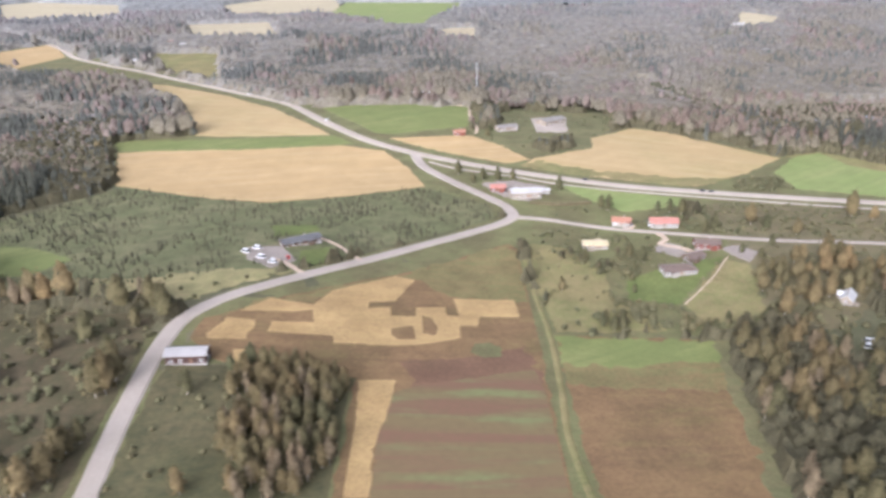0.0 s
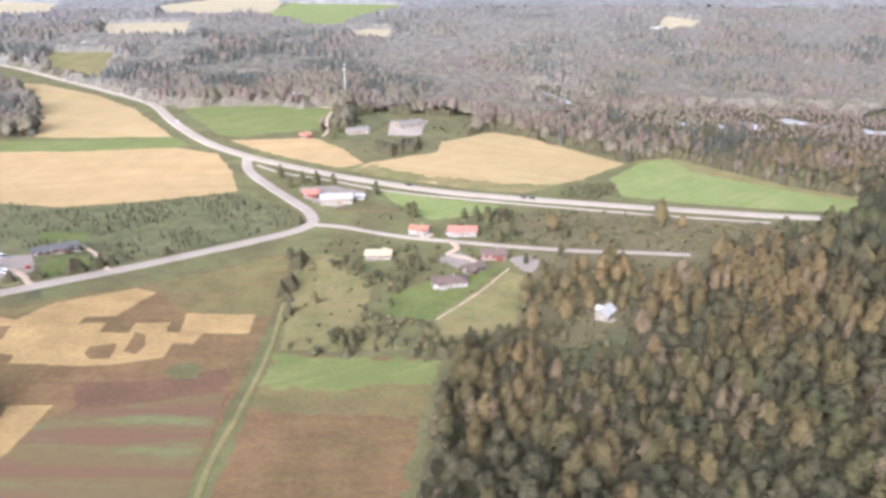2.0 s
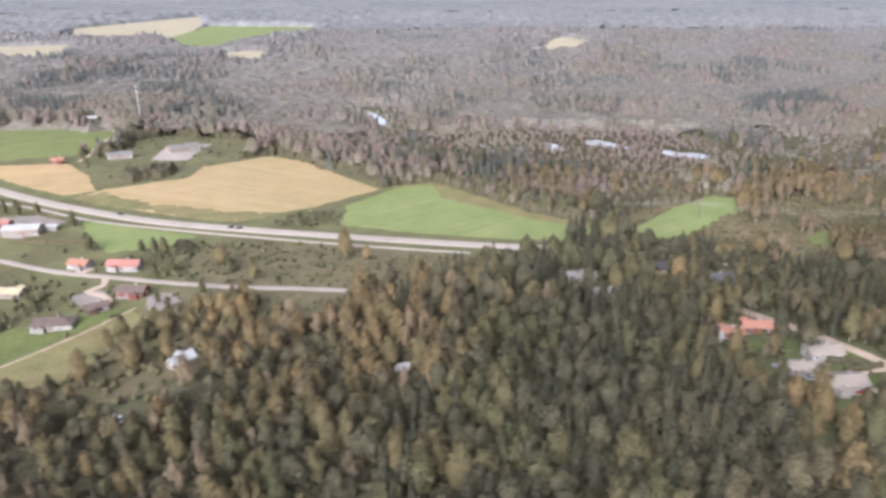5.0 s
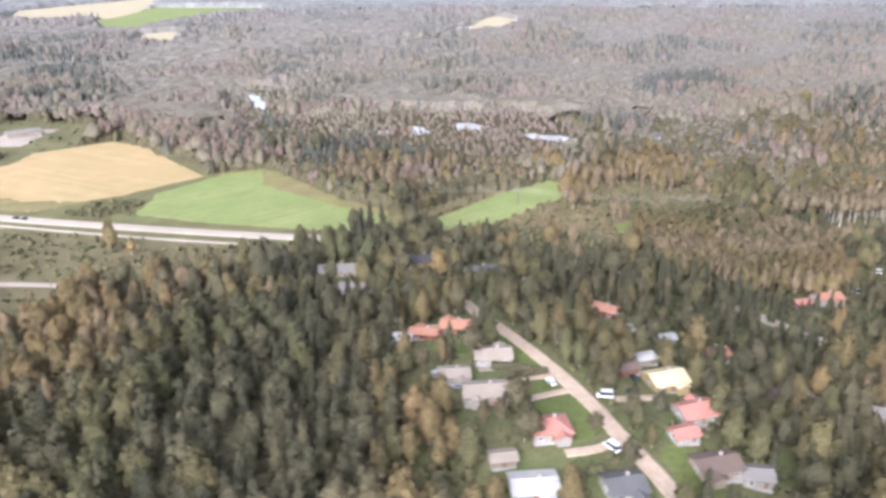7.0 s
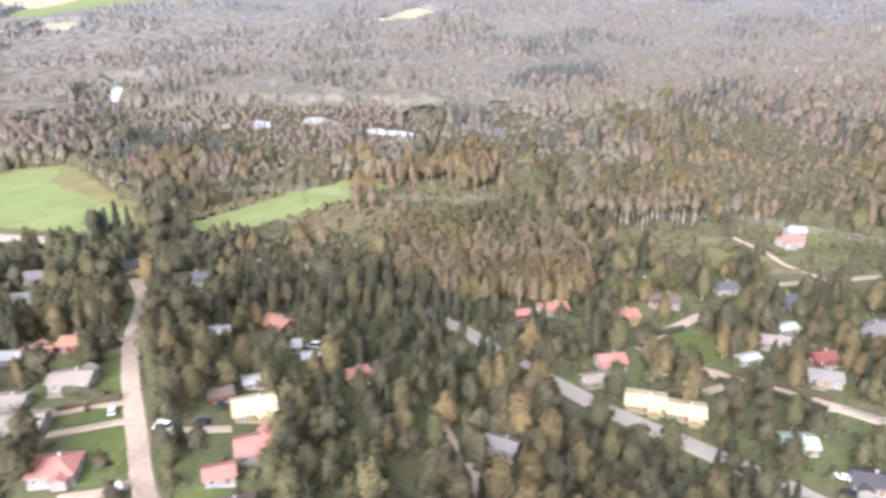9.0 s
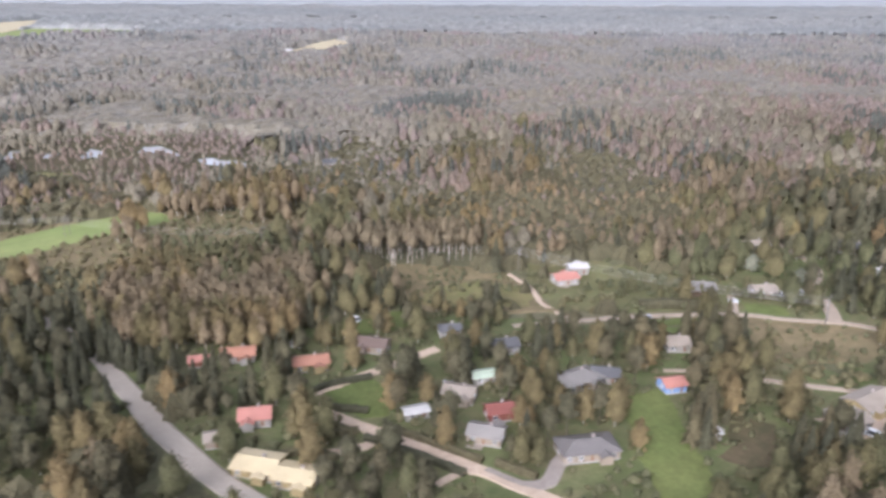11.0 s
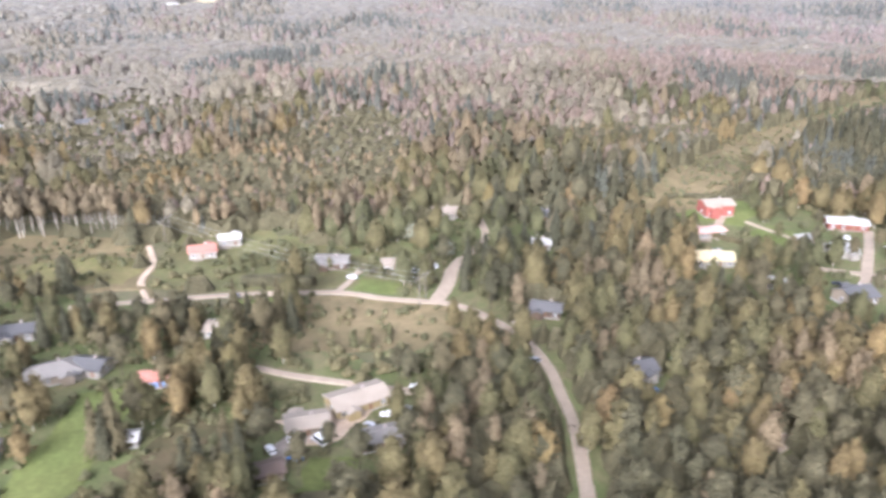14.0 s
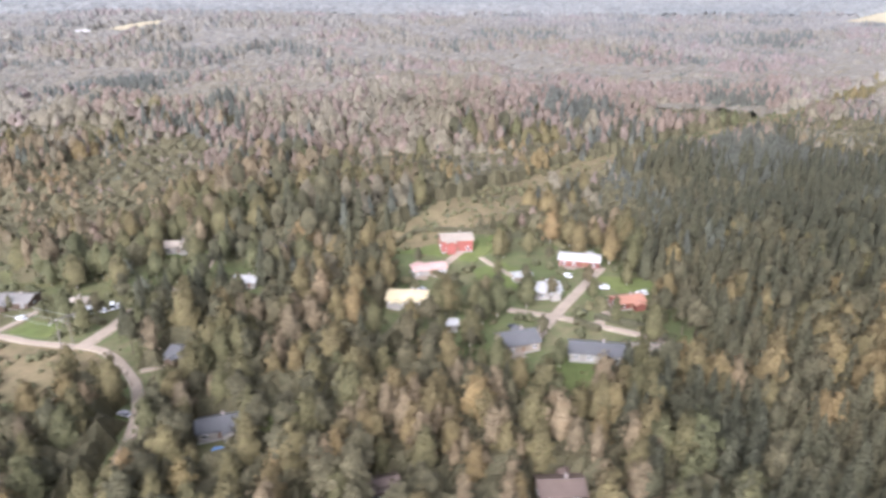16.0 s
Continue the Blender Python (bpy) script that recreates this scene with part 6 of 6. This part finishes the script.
# ---- hedges ----
def hedge(pts, height=2.3, width=2.1):
    """A clipped hedge along a line: a ragged block of foliage."""
    c = smooth_line(pts, 1.4)
    d = np.gradient(c, axis=0)
    d /= np.linalg.norm(d, axis=1)[:, None]
    nrm = np.stack([-d[:, 1], d[:, 0]], 1)
    g = np.random.default_rng(int(c[0].sum()))
    prof = [(-0.5, -0.3), (-0.55, 0.6), (-0.4, 0.97), (0.0, 1.05), (0.4, 0.97), (0.55, 0.6), (0.5, -0.3)]
    rows = []
    for o, h in prof:
        q = c + nrm * (o * width + g.normal(0, 0.13, len(c)))[:, None]
        rows.append(np.column_stack([q, ground_z(c[:, 0], c[:, 1]) + h * height + g.normal(0, 0.12, len(c))]))
    n, k, f = len(c), len(prof), []
    i = np.arange(n - 1)
    for r in range(k - 1):
        f.append(np.stack([r * n + i, r * n + i + 1, (r + 1) * n + i + 1, (r + 1) * n + i], 1))
    f.append(np.array([[0, n, 5 * n, 6 * n], [n - 1, 6 * n + n - 1, 5 * n + n - 1, n + n - 1]]))
    ob = new("hedge", mesh_of("hedge", np.concatenate(rows), np.concatenate(f), [OWN_MATS[3]]))
    return tagged(ob, "dark green clipped garden hedge beside a lane", "hedge", "garden hedges")


hedge([(800, 441), (817, 440), (830, 435)], 4.2, 4.5)
for line in [[(678, 377), (662, 371), (655, 364)], [(660, 349), (672, 340)], [(682, 343), (697, 333), (712, 322)], [(658, 338), (674, 341)], [(661, 357), (677, 353)], [(676, 337), (693, 326), (706, 316)],
             [(716, 321), (727, 313)], [(1001, 463), (1007, 456), (1014, 447)], [(990, 491), (1004, 506), (1039, 503)], [(1052, 401), (1059, 394)], [(848, 450), (866, 440), (880, 430)],
             [(462, 306), (476, 302)], [(464, 296), (480, 301)], [(60, 523), (82, 519), (104, 522)], [(644, 326), (658, 330), (668, 326)], [(1060, 404), (1078, 392)]]:
    hedge(line)

# ---- vehicles ----
def vehicle(name, colour, size, label):
    """A car or van at the origin: body with sloped ends, glass cabin, four wheels."""
    le, wi, he, cab = size
    top = new(name)
    tagged(top, label, name)
    bm = bmesh.new()
    prism(bm, [(-le / 2, 0.3), (le / 2, 0.3), (le / 2, 0.75), (le / 2 - 0.15, 0.85), (-le / 2 + 0.1, 0.9), (-le / 2, 0.7)], -wi / 2, wi / 2)
    bmesh.ops.bevel(bm, geom=bm.edges[:], offset=0.05, segments=1, affect="EDGES")
    part("body", bm, paint(colour, "car"), top)
    bm = bmesh.new()
    prism(bm, [(-le / 2 + 0.25, 0.86), (cab, 0.86), (cab - 0.55, he - 0.08), (-le / 2 + 0.5, he - 0.08)], -wi / 2 + 0.1, wi / 2 - 0.1)
    part("cabin_glass", bm, GLASS, top)
    bm = bmesh.new()
    box(bm, -wi / 2 + 0.14, wi / 2 - 0.14, -le / 2 + 0.45, cab - 0.5, he - 0.1, he)
    part("roof", bm, paint(colour, "car"), top)
    for sx in (-1, 1):
        for sy in (-0.31, 0.31):
            bm = bmesh.new()
            bmesh.ops.create_cone(bm, cap_ends=True, segments=12, radius1=0.32, radius2=0.32, depth=0.22, matrix=pose(sx * (wi / 2 - 0.1), sy * le, 0.32, 0, 90, 0))
            part("wheel", bm, paint((0.02, 0.02, 0.02)), top)
    return top


SIZE_CAR, SIZE_VAN = (4.4, 1.8, 1.48, 0.9), (5.4, 2.0, 2.3, 1.9)
FLEET = {"white": vehicle("car", (0.8, 0.8, 0.8), SIZE_CAR, "white car, in places standing in for white clutter"), "van": vehicle("van", (0.82, 0.82, 0.8), SIZE_VAN, "white van, in places standing in for a caravan"),
         "red": vehicle("car", (0.5, 0.04, 0.03), SIZE_CAR, "red car parked on gravel"), "dark": vehicle("car", (0.03, 0.035, 0.045), SIZE_CAR, "dark car on the highway"),
         "blue": vehicle("car", (0.15, 0.3, 0.6), SIZE_CAR, "light blue car beside a house"), "silver": vehicle("car", (0.4, 0.4, 0.42), SIZE_CAR, "silver car parked in a garden")}
# some white cars and vans are stand-ins for caravans and small white clutter
SPOTS = [("van", -117, 412, 60), ("van", -112, 419, 70), ("van", -106, 403, 60), ("van", -98, 396, 60), ("red", -91, 405, 20), ("white", 136, 477, 80), ("silver", 122, 479, 30), ("dark", 108, 573, 63), ("dark", 196, 541, 73),
         ("dark", 190, 543, 73), ("white", -241, 945, 45), ("white", -119, 763, 30), ("white", 495, 337, 10), ("van", 496, 287, 80), ("white", 415, 408, 60), ("van", 670, 428, 60), ("van", 665, 411, 80), ("van", 647, 404, 70),
         ("white", 653, 342, 60), ("van", 492, 262, 30), ("white", 679, 429, 20), ("van", 659, 342, 80), ("silver", 706, 371, 40), ("white", 875, 443, 60), ("white", 880, 447, 20), ("silver", 799, 427, 80),
         ("white", 832, 328, 20), ("van", 955, 314, 75), ("van", 959, 369, 70), ("white", 953, 358, 50), ("blue", 939, 342, 60), ("white", 956, 356, 10), ("van", 197, 316, 80), ("van", 194, 311, 70), ("dark", 1056, 408, 60),
         ("white", 1060, 446, 20), ("white", 1052, 440, 60), ("dark", 1030, 400, 40), ("white", 1084, 424, 80), ("red", 462, 283, 80), ("silver", 450, 294, 80), ("dark", 509, 300, 10), ("dark", 506, 291, 70), ("white", 480, 294, 20),
         ("white", 424, 338, 10), ("dark", 690, 275, 50), ("white", 692, 282, 60), ("van", 840, 327, 40), ("white", 868, 352, 70), ("silver", 1000, 440, 60), ("white", 827, 324, 30), ("blue", 834, 320, 70), ("white", 859, 338, 80), ("van", 864, 339, 60), ("silver", 854, 333, 40), ("white", 845, 441, 70),
         ("van", 870, 443, 30), ("van", 878, 446, 20), ("white", 430, 342, 40), ("van", 430, 351, 70), ("white", 452, 296, 80), ("silver", 443, 304, 10), ("white", 525, 349, 50), ("van", 531, 350, 70), ("white", 502, 402, 30),
         ("white", 949, 383, 40), ("silver", 907, 364, 60), ("white", 924, 449, 20), ("van", 1092, 457, 50), ("white", 1071, 431, 70), ("white", 1109, 384, 30)]
used = set()
for kind, x, y, yaw in SPOTS:
    if kind not in used:
        used.add(kind)
        ob = FLEET[kind]
        ob.matrix_basis = pose(x, y, 0, 0, 0, yaw)
    else:
        ob = copy_thing(FLEET[kind], pose(x, y, 0, 0, 0, yaw))
    near_road = 0.6 if y > 480 or kind == "dark" and x < 300 else 0.42
    ob.location.z = float(ground_z(x, y)) + near_road

# ---- mast ----
mast = new("mast")
mast.matrix_world = pose(35, 843, float(ground_z(35, 843)))
tagged(mast, "tall thin pale mast behind a farm", "mast")
for nm, r1, r2, z0, z1 in [("base_section", 0.55, 0.42, -0.3, 16), ("middle_section", 0.42, 0.3, 16, 30), ("top_section", 0.3, 0.16, 30, 43)]:
    bm = bmesh.new()
    bmesh.ops.create_cone(bm, cap_ends=True, segments=10, radius1=r1, radius2=r2, depth=z1 - z0, matrix=pose(0, 0, (z0 + z1) / 2))
    part(nm, bm, paint((0.6, 0.6, 0.6), "wire"), mast)
for z in (36, 41):
    bm = bmesh.new()
    box(bm, -1.3, 1.3, -0.2, 0.2, z, z + 0.5)
    part("crossarm", bm, paint((0.6, 0.6, 0.6), "wire"), mast)

# ---- power line ----
M_POLE = paint((0.17, 0.15, 0.13), "timber")
POLES = [(387, 578), (505, 553), (618, 526), (755, 500), (873, 412)]
M_WIRE = paint((0.5, 0.49, 0.47), "wire")
for k, (x, y) in enumerate(POLES):
    a, b = np.array(POLES[max(0, k - 1)]), np.array(POLES[min(len(POLES) - 1, k + 1)])
    yaw = math.degrees(math.atan2(*(b - a)[::-1])) + 90
    top = new("power_pylon")
    top.matrix_basis = pose(x, y, float(ground_z(x, y)), 0, 0, yaw)
    tagged(top, "grey timber power pylon with a crossarm", "pylon", "power line pylons")
    for s in (-1, 1):
        bm = bmesh.new()
        bmesh.ops.create_cone(bm, cap_ends=True, segments=8, radius1=0.24, radius2=0.16, depth=13.0, matrix=pose(s * 2.2, 0, 6.0))
        part("post", bm, M_POLE, top)
        bm = bmesh.new()
        bmesh.ops.create_cone(bm, cap_ends=True, segments=6, radius1=0.1, radius2=0.1, depth=6.0, matrix=pose(0, 0, 8.6, 0, s * 46, 0))
        part("brace", bm, M_POLE, top)
    bm = bmesh.new()
    box(bm, -5.0, 5.0, -0.15, 0.15, 11.6, 11.95)
    part("crossarm", bm, M_POLE, top)
    for s in (-1, 0, 1):
        bm = bmesh.new()
        bmesh.ops.create_cone(bm, cap_ends=True, segments=6, radius1=0.12, radius2=0.12, depth=1.1, matrix=pose(s * 4.4, 0, 11.05))
        part("insulator", bm, paint((0.5, 0.48, 0.45)), top)
    if k + 1 < len(POLES):
        q = np.array(POLES[k + 1], float)
        p = np.array((x, y), float)
        d = (q - p) / np.linalg.norm(q - p)
        line = new("power_wires")
        tagged(line, "three thin sagging power wires between pylons", "wires", "power lines")
        for s in (-1, 0, 1):
            off = np.array((-d[1], d[0])) * s * 4.4
            t = np.linspace(0, 1, 17)
            pts = p[None] + off + (q - p)[None] * t[:, None]
            z = float(ground_z(*p)) * (1 - t) + float(ground_z(*q)) * t + 10.5 - 3.2 * 4 * t * (1 - t)
            r = 0.042
            ring = [np.column_stack([pts[:, 0] + a * r, pts[:, 1], z + b * r]) for a, b in ((-1, -0.6), (1, -0.6), (0, 1))]
            i = np.arange(16)
            f = np.concatenate([np.stack([u * 17 + i, u * 17 + i + 1, v * 17 + i + 1, v * 17 + i], 1) for u, v in ((0, 1), (1, 2), (2, 0))])
            w = new("wire", mesh_of("wire", np.concatenate(ring), f, [M_WIRE]))
            w.parent = line

# shrink the true-size plan to the camera path's scale
for ob in list(scene.objects):
    if ob.parent is None and ob.type in ("MESH", "EMPTY"):
        ob.matrix_basis = Matrix.Scale(SHRINK, 4) @ ob.matrix_basis
